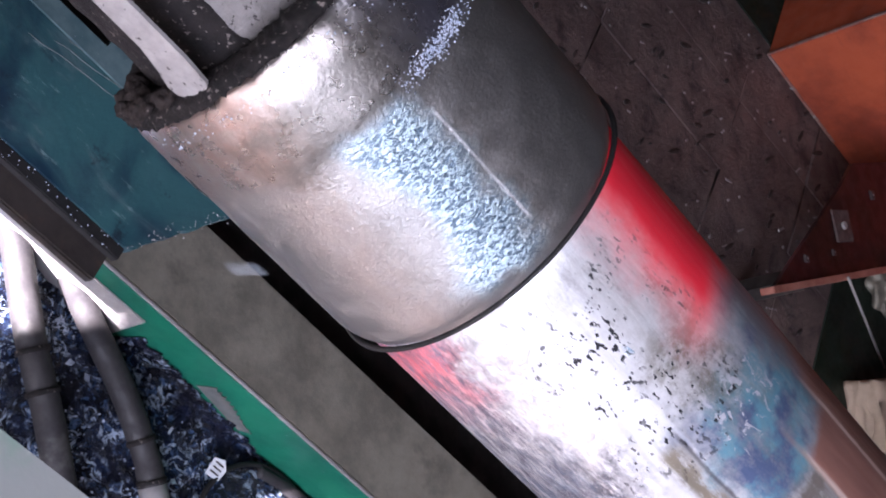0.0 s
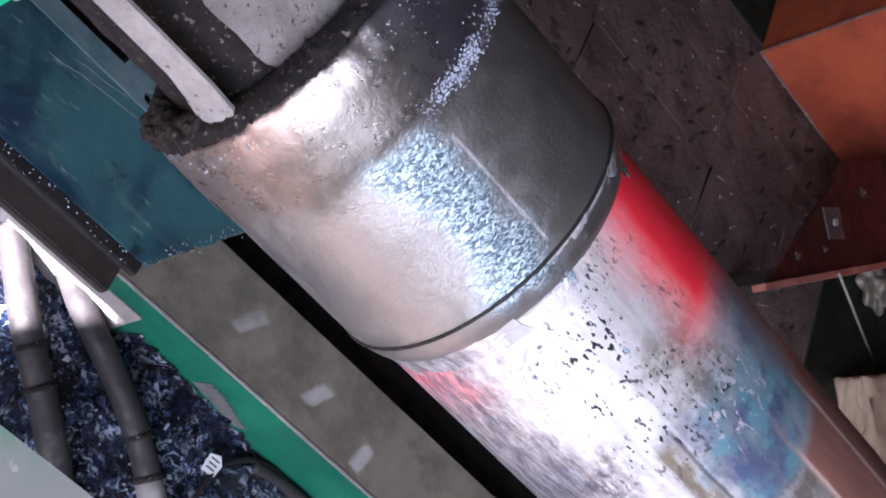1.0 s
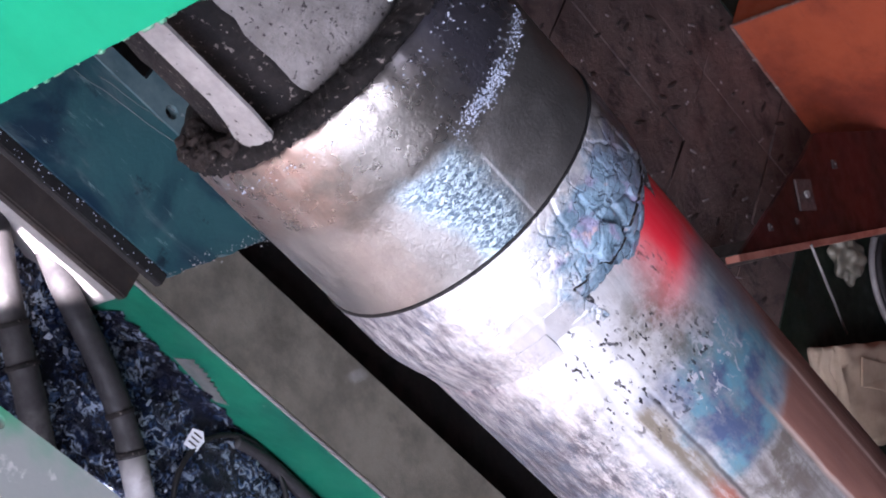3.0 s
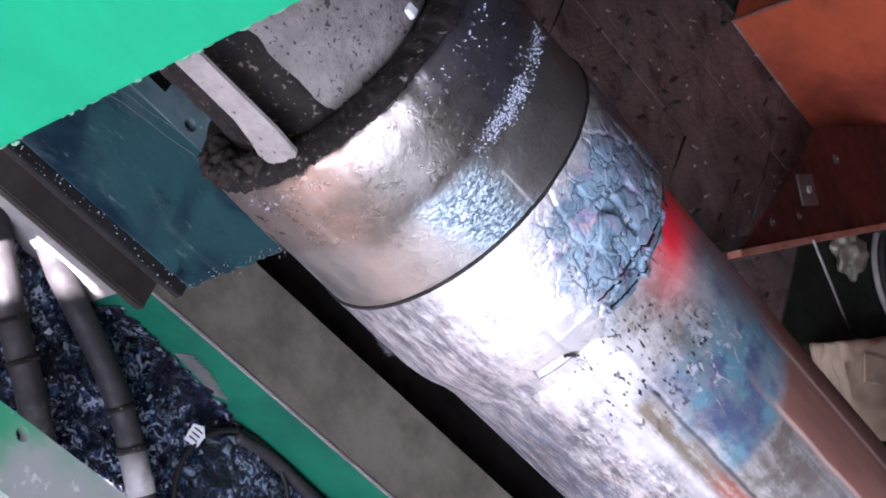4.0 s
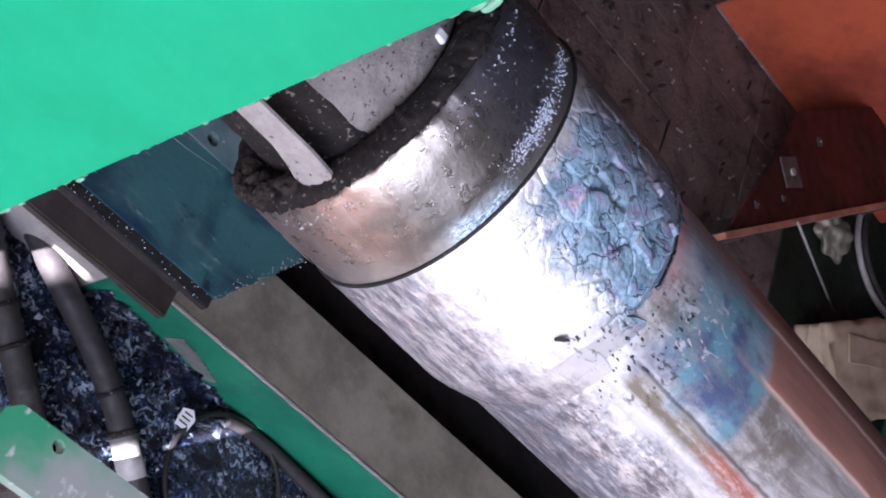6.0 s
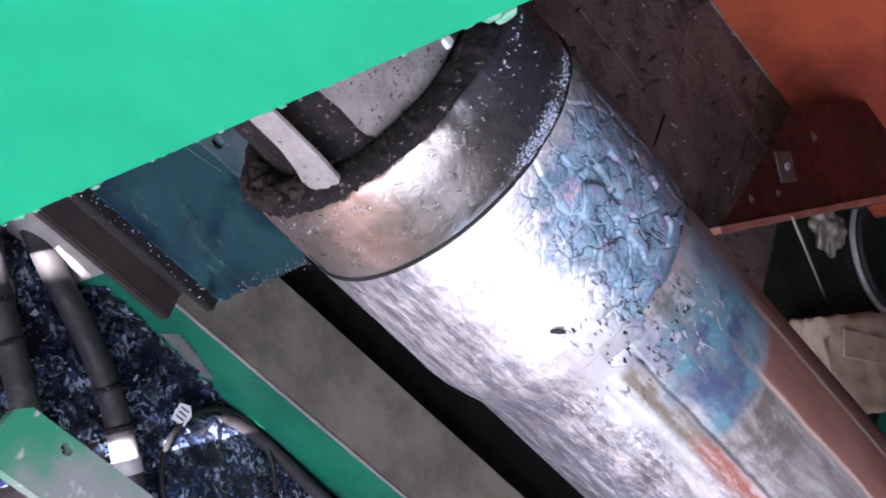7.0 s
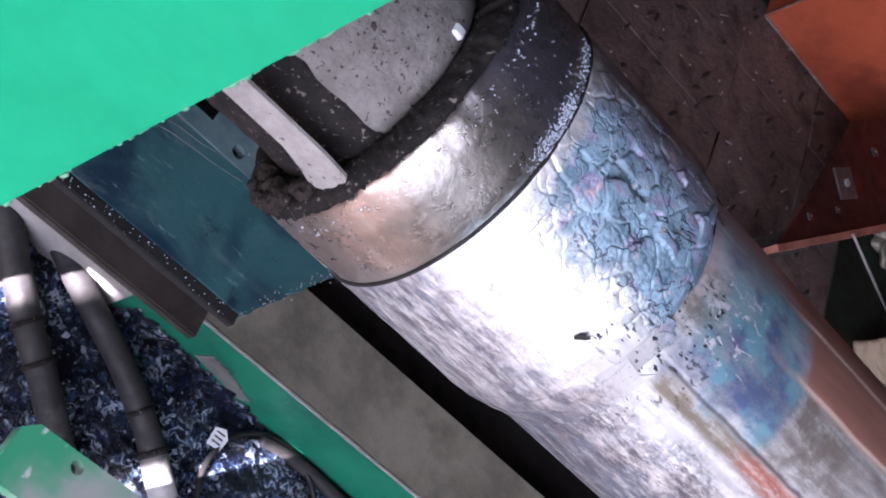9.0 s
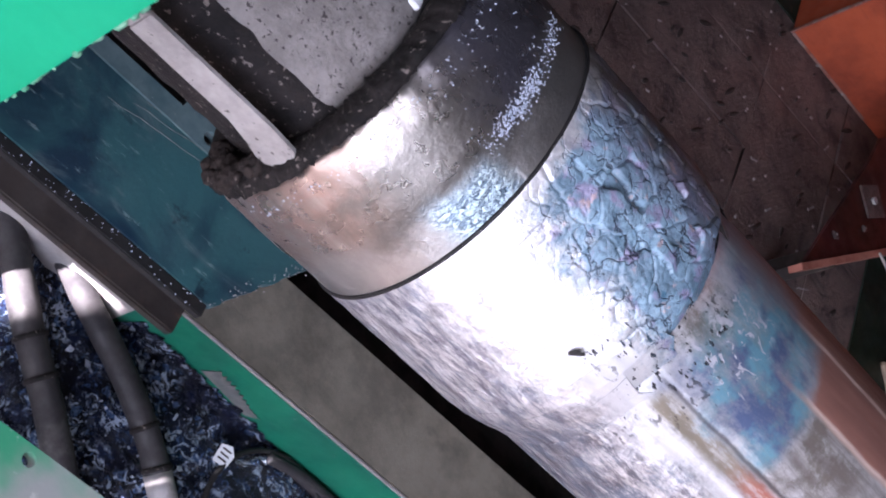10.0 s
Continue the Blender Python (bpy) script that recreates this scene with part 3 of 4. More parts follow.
    # round oily lid with a thick hose round it
    t = thing("oily_drum_lid", "round oily blue-black lid with a raised rim", "drum lid", (0.425, 0.095, 0.0))
    bm = lathe([(0.0, 0.088), (0.012, 0.088), (0.020, 0.080), (0.026, 0.055), (0.028, 0.01)], 48, False, lambda x, r, a: (r * (1 + 0.04 * noise.noise(Vector((math.cos(a) * 2, math.sin(a) * 2, x * 30)))), x + 0.003 * noise.noise(Vector((r * 60, a, 0)))))
    bmesh.ops.rotate(bm, verts=bm.verts, cent=(0, 0, 0), matrix=Matrix.Rotation(radians(-90), 3, "Y"))
    part("lid", bm, SLUDGE, t, "", True)
    part("rim", tube_along([(0.088 * math.cos(a * 0.13 + 0.4), 0.088 * math.sin(a * 0.13 + 0.4), 0.022) for a in range(49)], 0.0035, 10), TAR, t, "dark rubber rim", True)
    t = thing("black_cable", "thick black cable along the green rail", "cable")
    part("cable", tube_along(smooth_line([(0.39, 0.168, 0.02), (0.45, 0.176, 0.02), (0.55, 0.172, 0.016), (0.70, 0.16, 0.012), (0.9, 0.13, 0.012)], 30), 0.009, 10), RUBBER, t, "", True)
    t = thing("paper_tag", "small torn white paper tag on the sludge", "paper tag", (0.334, 0.132, 0.026))
    bm = plate([(-0.009, -0.013), (0.011, -0.011), (0.013, 0.005), (0.004, 0.014), (-0.010, 0.009)], [], 0, 0.0012)
    bmesh.ops.rotate(bm, verts=bm.verts, cent=(0, 0, 0), matrix=Matrix.Rotation(radians(14), 3, "X"))
    part("tag", bm, WHITE, t)
    bm = bmesh.new()
    for y in (-0.006, 0.0, 0.006):
        box(-0.006, 0.007, y - 0.001, y + 0.001, 0.0014, 0.0019, bm=bm)
    bmesh.ops.rotate(bm, verts=bm.verts, cent=(0, 0, 0), matrix=Matrix.Rotation(radians(14), 3, "X"))
    part("print_bars", bm, DARK, t, "dark printed bars")


near_floor()


def far_side():
    # floor plates with open seams
    rng = random.Random(5)
    k = 0
    for (x0, x1) in ((0.2, 0.62), (0.623, 1.0), (1.0025, 1.245), (1.2475, 1.40)):
        for (y0, y1) in ((1.086, 1.275), (1.2775, 1.46), (1.4625, 1.626)):
            t = thing("floor_plate", "dark brown dirty steel floor plate", "floor plate", group="floor plates")
            bm = plate([(x0 + 0.01 * (y0 - 1.1) + rng.uniform(-.004, .004), y0), (x1 + 0.01 * (y0 - 1.1), y0), (x1 + 0.01 * (y1 - 1.1), y1), (x0 + rng.uniform(0, .006), y1)], [], 0.002, 0.006 + rng.uniform(0, 0.003))
            part("sheet", bm, FLOOR, t)
    # chips and swarf scattered on them
    bm = bmesh.new()
    for i in range(100):
        x, y = rng.uniform(0.3, 1.4), rng.uniform(1.11, 1.66)
        l, w = rng.uniform(0.003, 0.026) * (0.4 if i % 3 else 1), rng.uniform(0.002, 0.005)
        a = rng.uniform(0.2, 1.3)
        m = Matrix.Translation((x, y, 0.0105)) @ Matrix.Rotation(a, 4, "Z") @ Matrix.Diagonal((l, w, 0.002, 1))
        bmesh.ops.create_cube(bm, size=1, matrix=m)
    tagged(part("floor_swarf", bm, LIGHTSTEEL), "pale metal chips scattered on the floor plates", "swarf", kind="stuff")
    bm = bmesh.new()
    for i in range(80):
        x, y = rng.uniform(0.3, 1.4), rng.uniform(1.11, 1.655)
        l = rng.uniform(0.003, 0.013)
        m = Matrix.Translation((x, y, 0.0085)) @ Matrix.Rotation(rng.uniform(0.3, 1.5), 4, "Z") @ Matrix.Diagonal((l * rng.uniform(1, 2.2), l * 0.5, 0.003, 1))
        bmesh.ops.create_icosphere(bm, subdivisions=1, radius=1, matrix=m)
    tagged(part("floor_dirt", bm, DARK), "dark oily dirt lumps on the floor plates", "dirt", kind="stuff")
    # dark green floor further off
    tagged(part("green_floor", plate([(0.6, 1.665), (0.6, 6.9), (8.9, 6.9), (8.9, 1.09), (1.41, 1.09), (1.41, 1.665)], [], 0.0015, 0.005), DARKGREEN), "dark green painted floor", "floor", kind="structure")
    # red sheet box
    t = thing("red_box", "red oxide painted sheet steel box with worn edges", "steel box", (0, 0, 0))
    part("front", box(1.043, 1.75, 1.631, 1.639, 0.006, 0.62, 0.002), RED, t)
    part("end", box(1.043, 1.051, 1.640, 2.25, 0.006, 0.62, 0.002), RED, t)
    part("back", box(1.043, 1.75, 2.251, 2.259, 0.006, 0.62), RED, t)
    part("edge_trim", box(1.0392, 1.0425, 1.6285, 1.6360, 0.006, 0.62, 0.001), CHIPPED, t, "bare worn corner edge")
    part("foot_trim", box(1.0435, 1.30, 1.6275, 1.6305, 0.007, 0.013, 0.001), CHIPPED, t, "bare worn bottom edge")
    # dark red platform with a folded edge, bolts and square washers
    t = thing("red_platform", "dark red steel platform with bolted plates", "platform")
    part("deck", plate([(1.058, 0.985), (1.372, 1.300), (1.70, 1.62), (1.70, 1.645), (1.43, 1.645), (1.186, 1.405), (1.169, 1.330)], [], 0.150, 0.158), DARKRED, t)
    bm = box(-0.005, 0.98, -0.006, 0.006, 0.138, 0.166, 0.001)
    bmesh.ops.rotate(bm, verts=bm.verts, cent=(0, 0, 0), matrix=Matrix.Rotation(radians(45.2), 3, "Z"))
    bmesh.ops.translate(bm, verts=bm.verts, vec=(1.055, 0.978, 0))
    part("edge_strip", bm, STRIP, t, "worn reddish edge strip")
    for x, y in ((1.10, 1.05), (1.60, 1.56)):
        part("leg", box(x + 0.02, x + 0.05, y + 0.01, y + 0.04, 0.0, 0.149), DARK, t)
    for x, y, s in ((1.195, 1.250, 0.030), (1.262, 1.39, 0.009), (1.12, 1.105, 0.007), (1.19, 1.18, 0.006)):
        bm = box(-s, s, -s, s, 0.1585, 0.1625, 0.001)
        bmesh.ops.rotate(bm, verts=bm.verts, cent=(0, 0, 0), matrix=Matrix.Rotation(radians(42), 3, "Z"))
        bmesh.ops.translate(bm, verts=bm.verts, vec=(x, y, 0))
        w = part("washer", bm, WASHER, t, "square washer plate")
        part("bolt", tube_along([(x, y, 0.1627), (x, y, 0.1627 + s * 0.15)], s * 0.25, 8), LIGHTSTEEL, w, "small bright bolt")
    t = thing("thin_rod", "thin bare steel rod leaning from the platform to the floor", "steel rod")
    part("rod", tube_along([(1.232, 1.153, 0.17), (1.629, 1.289, 0.006)], 0.0028, 8), LIGHTSTEEL, t, "", True)
    t = thing("hose_coil", "pale grey hoop of hose lying on the green floor", "hose coil", (1.79, 1.555, 0.005))
    for q in range(2):
        part("turn", tube_along([((0.138 - 0.012 * q) * math.cos(a * math.pi / 20), (0.138 - 0.012 * q) * math.sin(a * math.pi / 20), 0.009 + 0.010 * q) for a in range(41)], 0.0075, 8), RUBBER if q else LIGHTSTEEL, t, "", True)
    t = thing("crumpled_rag", "crumpled grey oily rag on the floor", "rag", (1.56, 1.44, 0.006))
    bm = bmesh.new()
    bmesh.ops.create_icosphere(bm, subdivisions=4, radius=0.05)
    for v in bm.verts:
        v.co *= 1 + 0.6 * noise.noise(v.co * 40)
        v.co.z = max(0, v.co.z * 0.5 + 0.012)
    part("cloth", bm, GREY, t, "", True)
    t = thing("green_mat", "flat green sheet on the floor", "sheet")
    part("sheet", plate([(1.84, 0.9), (1.88, 1.205), (2.4, 1.24), (2.4, 0.9)], [], 0.0055, 0.009), BEAMGREEN, t)
    # sack
    t = thing("paper_sack", "beige slumped paper sack on the floor", "sack", (1.69, 1.17, 0.005))
    bm = bmesh.new()
    bmesh.ops.create_cube(bm, size=1)
    bmesh.ops.subdivide_edges(bm, edges=bm.edges, cuts=14, use_grid_fill=True)
    for v in bm.verts:
        p = v.co.copy()
        f = 1 - 0.35 * (abs(p.x) * 2) ** 4 * 0.5
        v.co = Vector((p.x * 0.30, p.y * 0.20, (p.z + 0.5) * 0.08 * f))
        v.co += 0.012 * Vector((noise.noise(p * 5), noise.noise(p * 5 + Vector((9, 0, 0))), 0 if p.z < -0.45 else noise.noise(p * 6)))
    bmesh.ops.rotate(bm, verts=bm.verts, cent=(0, 0, 0), matrix=Matrix.Rotation(radians(38), 3, "Z"))
    part("bag", bm, SACK, t, "", True)
    bm = box(-0.11, 0.09, -0.0015, 0.055, 0.082, 0.086, 0.001)
    for v in bm.verts:
        v.co.z += 0.01 * noise.noise(v.co * 20)
    bmesh.ops.rotate(bm, verts=bm.verts, cent=(0, 0, 0), matrix=Matrix.Rotation(radians(30), 3, "Z"))
    part("flap", bm, SACK, t, "folded paper flap")


far_side()


def pipe_support(x):
    t = thing("pipe_support", "dark steel stand with a vee block under the pipe", "pipe stand", (x, 0, 0), "pipe stands")
    part("base", box(-0.06, 0.06, -0.16, 0.16, 0.0, 0.03, 0.003), DARK, t)
    part("post", box(-0.035, 0.035, -0.05, 0.05, 0.031, 0.56, 0.003), DARK, t)
    bm = bmesh.new()
    pts = [(-0.13, 0.561), (0.13, 0.561), (0.13, 0.72), (0.0, 0.6245), (-0.13, 0.72)]
    a = [bm.verts.new((-0.04, y, z)) for y, z in pts]
    b = [bm.verts.new((0.04, y, z)) for y, z in pts]
    bm.faces.new(a), bm.faces.new(b)
    for i in range(5):
        bm.faces.new((a[i], a[(i + 1) % 5], b[(i + 1) % 5], b[i]))
    part("vee_block", bm, GREY, t)


for stand_x in (1.35, 2.3):
    pipe_support(stand_x)


def pipe():
    t = thing("steel_pipe", "bare steel pipe with faded red paint and blue heat tint", "pipe", (0, 0, AXIS))

    def wob(x, r, a):
        return r, x + (0.0006 * noise.noise(Vector((x, math.cos(a) * 4, math.sin(a) * 4))) if x < 0.01 else 0)

    n = 60
    prof = [(0.0, R - 0.007), (0.0, R - 0.001), (0.001, R)] + [(0.02 + 2.6 * (i / n) ** 1.5, R) for i in range(n + 1)] + [(2.62, R - 0.007)]
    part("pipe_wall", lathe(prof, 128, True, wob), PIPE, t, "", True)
    part("end_ring", lathe([(-0.0014, RM - 0.002), (-0.0018, RE - 0.0006), (-0.0010, RE + 0.0003), (0.0004, RE + 0.0003), (0.0004, RM - 0.002)], 128, True), TAR, t, "thin black ring round the pipe's end", True)
    return t


PIPE_T = pipe()

# the end of the pipe, widened by the mandrel: rigid pieces of wall that are lifted outwards as it passes
RINGS, ROUND, PITCH = 14, 20, 0.0125
LIFTED = []


# curled chips: place along the pipe, angle round it, length, half width, turn
CHIPS = [(0.1056, 147.4, 0.010, 0.0020, 60)]


class Corner:
    def __init__(self, co):
        self.co = co


def curled_chip(piece, x, deg, long, wide, turn):
    """A curled chip of dark scale that stands off the wall and goes with it."""
    bm = bmesh.new()
    rows = []
    for u in range(7):
        s = u / 6
        half = wide * (0.55 + 0.45 * math.sin(math.pi * s)) * (1 + 0.3 * noise.noise(Vector((s * 5, deg, 0))))
        rows.append([bm.verts.new((long * (s - 0.5), w * half, 0.0006 + 0.0045 * s * s + 0.0006 * abs(w) + d)) for w in (-1, -0.3, 0.4, 1) for d in (0, 0.0006)])
    for a, b in zip(rows, rows[1:]):
        for c in range(0, 6, 2):
            bm.faces.new((a[c], a[c + 2], b[c + 2], b[c])), bm.faces.new((a[c + 1], b[c + 1], b[c + 3], a[c + 3]))
        bm.faces.new((a[0], b[0], b[1], a[1])), bm.faces.new((a[6], a[7], b[7], b[6]))
    for a in (rows[0], rows[-1]):
        bm.faces.new((a[0], a[1], a[3], a[5], a[7], a[6], a[4], a[2]))
    a = math.radians(deg)
    m = Matrix.Rotation(a - math.pi / 2, 4, "X") @ Matrix.Translation((x, 0, RE)) @ Matrix.Rotation(radians(turn), 4, "Z")
    bmesh.ops.transform(bm, matrix=m, verts=bm.verts)
    part("curled_scale", bm, TAR, piece, "dark curled chip of scale", True)


def widened_wall():
    step = 2 * math.pi / ROUND
    curled = {}
    for x, deg, long, wide, turn in CHIPS:
        curled[(int(x / PITCH), int(deg / math.degrees(step)))] = (x, deg, long, wide, turn)
    rng = random.Random(3)
    jx = {(i, k): (0 if i in (0, RINGS) else rng.uniform(-0.3, 0.3) * PITCH * (1.0 if 54 < math.degrees(k * step) < 150 else 0.15)) for i in range(RINGS + 1) for k in range(ROUND)}
    ja = {(i, k): rng.uniform(-0.22, 0.22) * step for i in range(RINGS + 1) for k in range(ROUND)}
    for i in range(RINGS):
        for k in range(ROUND):
            corners = []
            for di, dk in ((0, 0), (1, 0), (1, 1), (0, 1)):
                key = (i + di, (k + dk) % ROUND)
                corners.append(((i + di) * PITCH + jx[key], (k + dk) * step + ja[key]))
            mid = math.degrees((k + 0.5) * step)
            flaky = 62 < mid < 142
            n, nv = (18, 42) if flaky else (7, 7)
            bm = bmesh.new()
            outer, inner = [], []
            for u in range(n + 1):
                ro, ri = [], []
                for v in range(nv + 1):
                    s, w = u / n, v / nv
                    x = (corners[0][0] * (1 - s) + corners[1][0] * s) * (1 - w) + (corners[3][0] * (1 - s) + corners[2][0] * s) * w
                    a = (corners[0][1] * (1 - s) + corners[1][1] * s) * (1 - w) + (corners[3][1] * (1 - s) + corners[2][1] * s) * w
                    x += (s - 0.5) * 0.0008          # lap over the neighbours
                    a += (w - 0.5) * 0.006
                    deg = math.degrees(a)
                    p = Vector((x, RE * math.cos(a), RE * math.sin(a)))
                    rough = max(0.0, 1 - ((deg - 100) / 38) ** 2) if 62 < deg < 138 else 0.0
                    rough *= min(1.0, 0.2 + max(0.0, x) / 0.045)
                    rough *= 1 - 0.8 * max(0.0, min(1.0, (x - 0.110) / 0.045))
                    h = 0.00030 * noise.noise(p * 90) - 0.00016 * ((i + k) % 2)
                    if rough:
                        q = Vector((p.x * 38, p.y * 50, p.z * 50)) + 0.42 * Vector((noise.noise(p * 55), noise.noise(p * 55 + Vector((5, 0, 0))), noise.noise(p * 55 + Vector((0, 7, 0)))))
                        d, pts = noise.voronoi(q)
                        lift = noise.cell(pts[0] * 7.3)
                        slant = (q - pts[0]).dot(noise.cell_vector(pts[0] * 5.1) - Vector((0.5, 0.5, 0.5)))
                        gap = min(1.0, (d[1] - d[0]) / 0.06)
                        fine, _ = noise.voronoi(p * 150)
                        crumb = min(1.0, max(0.0, (deg - 104) / 16)) * min(1.0, (fine[1] - fine[0]) / 0.2)
                        h += rough * (0.0030 * lift + 0.0034 * slant + 0.0034 * gap + 0.0012 * crumb - 0.0004 + 0.0006 * noise.noise(p * 150) + 0.0004 * noise.noise(p * 420))
                    low = math.sin(math.radians(max(0, min(180, deg - 160) * 2))) if 160 < deg < 250 else 0
                    h += 0.0006 * low * noise.noise(Vector((x * 40, deg * 0.35, 1)))
                    if x < 0.002 and u == 0:
                        h -= 0.0006
                    ro.append(bm.verts.new((x, (RE + h) * math.cos(a), (RE + h) * math.sin(a))))
                    ri.append(Corner((x, (RE - 0.004) * math.cos(a), (RE - 0.004) * math.sin(a))))
                outer.append(ro), inner.append(ri)
            for u in range(n):
                for v in range(nv):
                    bm.faces.new((outer[u][v], outer[u][v + 1], outer[u + 1][v + 1], outer[u + 1][v]))
            rim = [(0, v) for v in range(nv)] + [(u, nv) for u in range(n)] + [(n, v) for v in range(nv, 0, -1)] + [(u, 0) for u in range(n, 0, -1)]
            for q in range(len(rim)):
                (a0, b0), (a1, b1) = rim[q], rim[(q + 1) % len(rim)]
                f = bm.faces.new([bm.verts.new(w.co) for w in (outer[a0][b0], outer[a1][b1], inner[a1][b1], inner[a0][b0])])
                f.material_index = 1
            bm.normal_update()
            me = bpy.data.meshes.new("wall_piece")
            bm.to_mesh(me)
            bm.free()
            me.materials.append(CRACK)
            # black sides on flaky pieces, so the gaps between them look unlit
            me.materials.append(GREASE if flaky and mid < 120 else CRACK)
            for p in me.polygons:
                p.use_smooth = p.material_index == 0
            if not flaky:
                me.normals_split_custom_set_from_vertices([Vector((0, v.co.y, v.co.z)).normalized() for v in me.vertices])
            ob = new("wall_piece", me)
            ob.parent = PIPE_T
            if (i, k) in curled:
                curled_chip(ob, *curled[(i, k)])
            LIFTED.append((ob, (i + 0.5) * PITCH, (k + 0.5) * step, rng.uniform(-0.004, 0.002) if 70 < mid < 120 else 0.0, (1.0 if 70 < mid < 130 else 0.3) if flaky else 0.6 if (i, k) in curled else 0.0))


widened_wall()
NOSE = 0.036           # length of the taper in front of the mandrel


def height(x, p, rough):
    """Depth below the widened size; flaked pieces lie deeper before they rise, smooth ones flow out of the wall."""
    lead = 0.014 + 0.022 * min(1.0, max(0.0, p / 0.05))
    s = max(0.0, min(1.0, (p + lead - 0.010 * rough - x) / (0.055 + (NOSE - 0.055) * rough)))
    return (RE - R + 0.0005 + 0.0080 * rough) * (s * s * (3 - 2 * s) - 1)


def piece_pose(x, a, p, rough):
    h0, h1 = height(x - PITCH / 2, p, rough), height(x + PITCH / 2, p, rough)
    lift, tilt = (h0 + h1) / 2, math.atan2(h0 - h1, PITCH)
    radial = Vector((0, math.cos(a), math.sin(a)))
    c = Vector((x, 0, 0)) + RE * radial
    axis = Vector((1, 0, 0)).cross(radial)
    turn = Matrix.Rotation(tilt, 4, axis)
    if (turn @ Vector((1, 0, 0))).dot(radial) > 0:
        turn = Matrix.Rotation(-tilt, 4, axis)
    return Matrix.Translation(c + radial * lift) @ turn @ Matrix.Translation(-c)


def carriage():
    t = thing("press_carriage", "green press carriage pushing a steel mandrel into the pipe", "press carriage", (0, 0, AXIS))
    prof = [(-0.213, 0.092), (-0.2135, 0.1120), (-0.211, 0.1148), (-0.206, 0.1163), (-0.195, 0.1174), (-0.180, 0.1180), (-0.157, 0.1181), (-0.152, 0.1176), (-0.147, 0.1168), (-0.136, 0.1167), (-0.10, 0.1172), (-0.018, RM), (-0.012, RM - 0.0006), (-0.006, RM - 0.0022), (0.0, RM - 0.005), (0.005, R - 0.002), (0.012, 0.103), (0.035, 0.096), (0.05, 0.05)]
    fine = []
    for (x0, r0), (x1, r1) in zip(prof, prof[1:]):
        k = max(1, int(abs(x1 - x0) / 0.006))
        fine += [(x0 + (x1 - x0) * j / k, r0 + (r1 - r0) * j / k) for j in range(k)]
    fine.append(prof[-1])

    def wob(x, r, a):
        v = Vector((x * 30, math.cos(a) * 4, math.sin(a) * 4))
        if x < -0.2055:
            return r + 0.0016 * noise.noise(v * 4), x + 0.003 * noise.noise(v * 3)
        return r + 0.0003 * noise.noise(v), x

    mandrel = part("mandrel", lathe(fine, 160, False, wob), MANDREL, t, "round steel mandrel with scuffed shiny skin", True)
    # ram behind it
    ram = part("ram", lathe([(-1.3, 0.086), (-0.235, 0.086), (-0.222, 0.084), (-0.216, 0.078)], 64), RAMSTEEL, t, "grey pitted ram", True)

    def gw(x, r, a):
        v = Vector((x * 60, math.cos(a) * 9, math.sin(a) * 9))
        return r + 0.0020 * noise.noise(v) + 0.0022 * noise.noise(v * 3.1) + 0.0010 * noise.noise(v * 7), x - 0.003 * abs(noise.noise(v * 1.7)) - 0.002 * abs(noise.noise(v * 3.3)) + 0.0018 * noise.noise(v * 5.3)

    ring = [(-0.2135, 0.1182), (-0.2155, 0.1178), (-0.218, 0.1165), (-0.2205, 0.1135), (-0.222, 0.110), (-0.2225, 0.105), (-0.223, 0.10), (-0.222, 0.094), (-0.220, 0.088), (-0.212, 0.088)]
    part("grease_collar", lathe(ring, 260, False, gw), GREASE, t, "lumpy black grease round the back of the mandrel", True)
    # clods of brown grease heaped where the bar ends
    rng = random.Random(17)
    for q in range(44):
        a = math.radians(rng.uniform(184, 229))
        rr, size = rng.uniform(0.096, 0.1140), rng.uniform(0.003, 0.0068)
        bm = bmesh.new()
        bmesh.ops.create_icosphere(bm, subdivisions=3, radius=size)
        for v in bm.verts:
            v.co *= 1 + 0.45 * noise.noise(v.co * 260 + Vector((q, 0, 0))) + 0.2 * noise.noise(v.co * 700)
        bmesh.ops.translate(bm, verts=bm.verts, vec=(-0.221 - rng.uniform(0, 0.005), rr * math.cos(a), rr * math.sin(a)))
        part("grease_clod", bm, CLOD, t, "", True)
    bm = plate([(-0.338, 0.031), (-0.338, 0.010), (-0.262, 0.010), (-0.244, 0.006), (-0.233, 0.002), (-0.226, 0.003), (-0.221, 0.008), (-0.219, 0.014), (-0.2195, 0.023), (-0.225, 0.029), (-0.245, 0.031)], [], 0.1070, 0.1097)
    bmesh.ops.rotate(bm, verts=bm.verts, cent=(0, 0, 0), matrix=Matrix.Rotation(radians(90), 3, "X"))
    part("tie_bar", bm, BARSTEEL, t, "light grey flat bar with a smeared, widened end")
    bm = plate([(-0.3385, 0.031), (-0.3385, 0.012), (-0.351, -0.008), (-0.374, -0.045), (-0.381, -0.042), (-0.359, -0.004), (-0.350, 0.018)], [], 0.1072, 0.1095)
    bmesh.ops.rotate(bm, verts=bm.verts, cent=(0, 0, 0), matrix=Matrix.Rotation(radians(90), 3, "X"))
    part("tie_bar_elbow", bm, BARSTEEL, t, "narrow bent end of the flat bar")
    bm = bmesh.new()
    prev = None
    for i in range(60):
        x = -0.95 + 0.736 * i / 59
        ring = []
        for k in range(19):
            a = math.radians(151 + 5.5 * k)
            r = 0.0885 + 0.0022 * noise.noise(Vector((x * 60, k * 0.6, 2))) - (0.004 if k in (0, 18) else 0)
            aa = a + (0.03 * noise.noise(Vector((x * 50, 7, 1))) if k == 0 else 0)
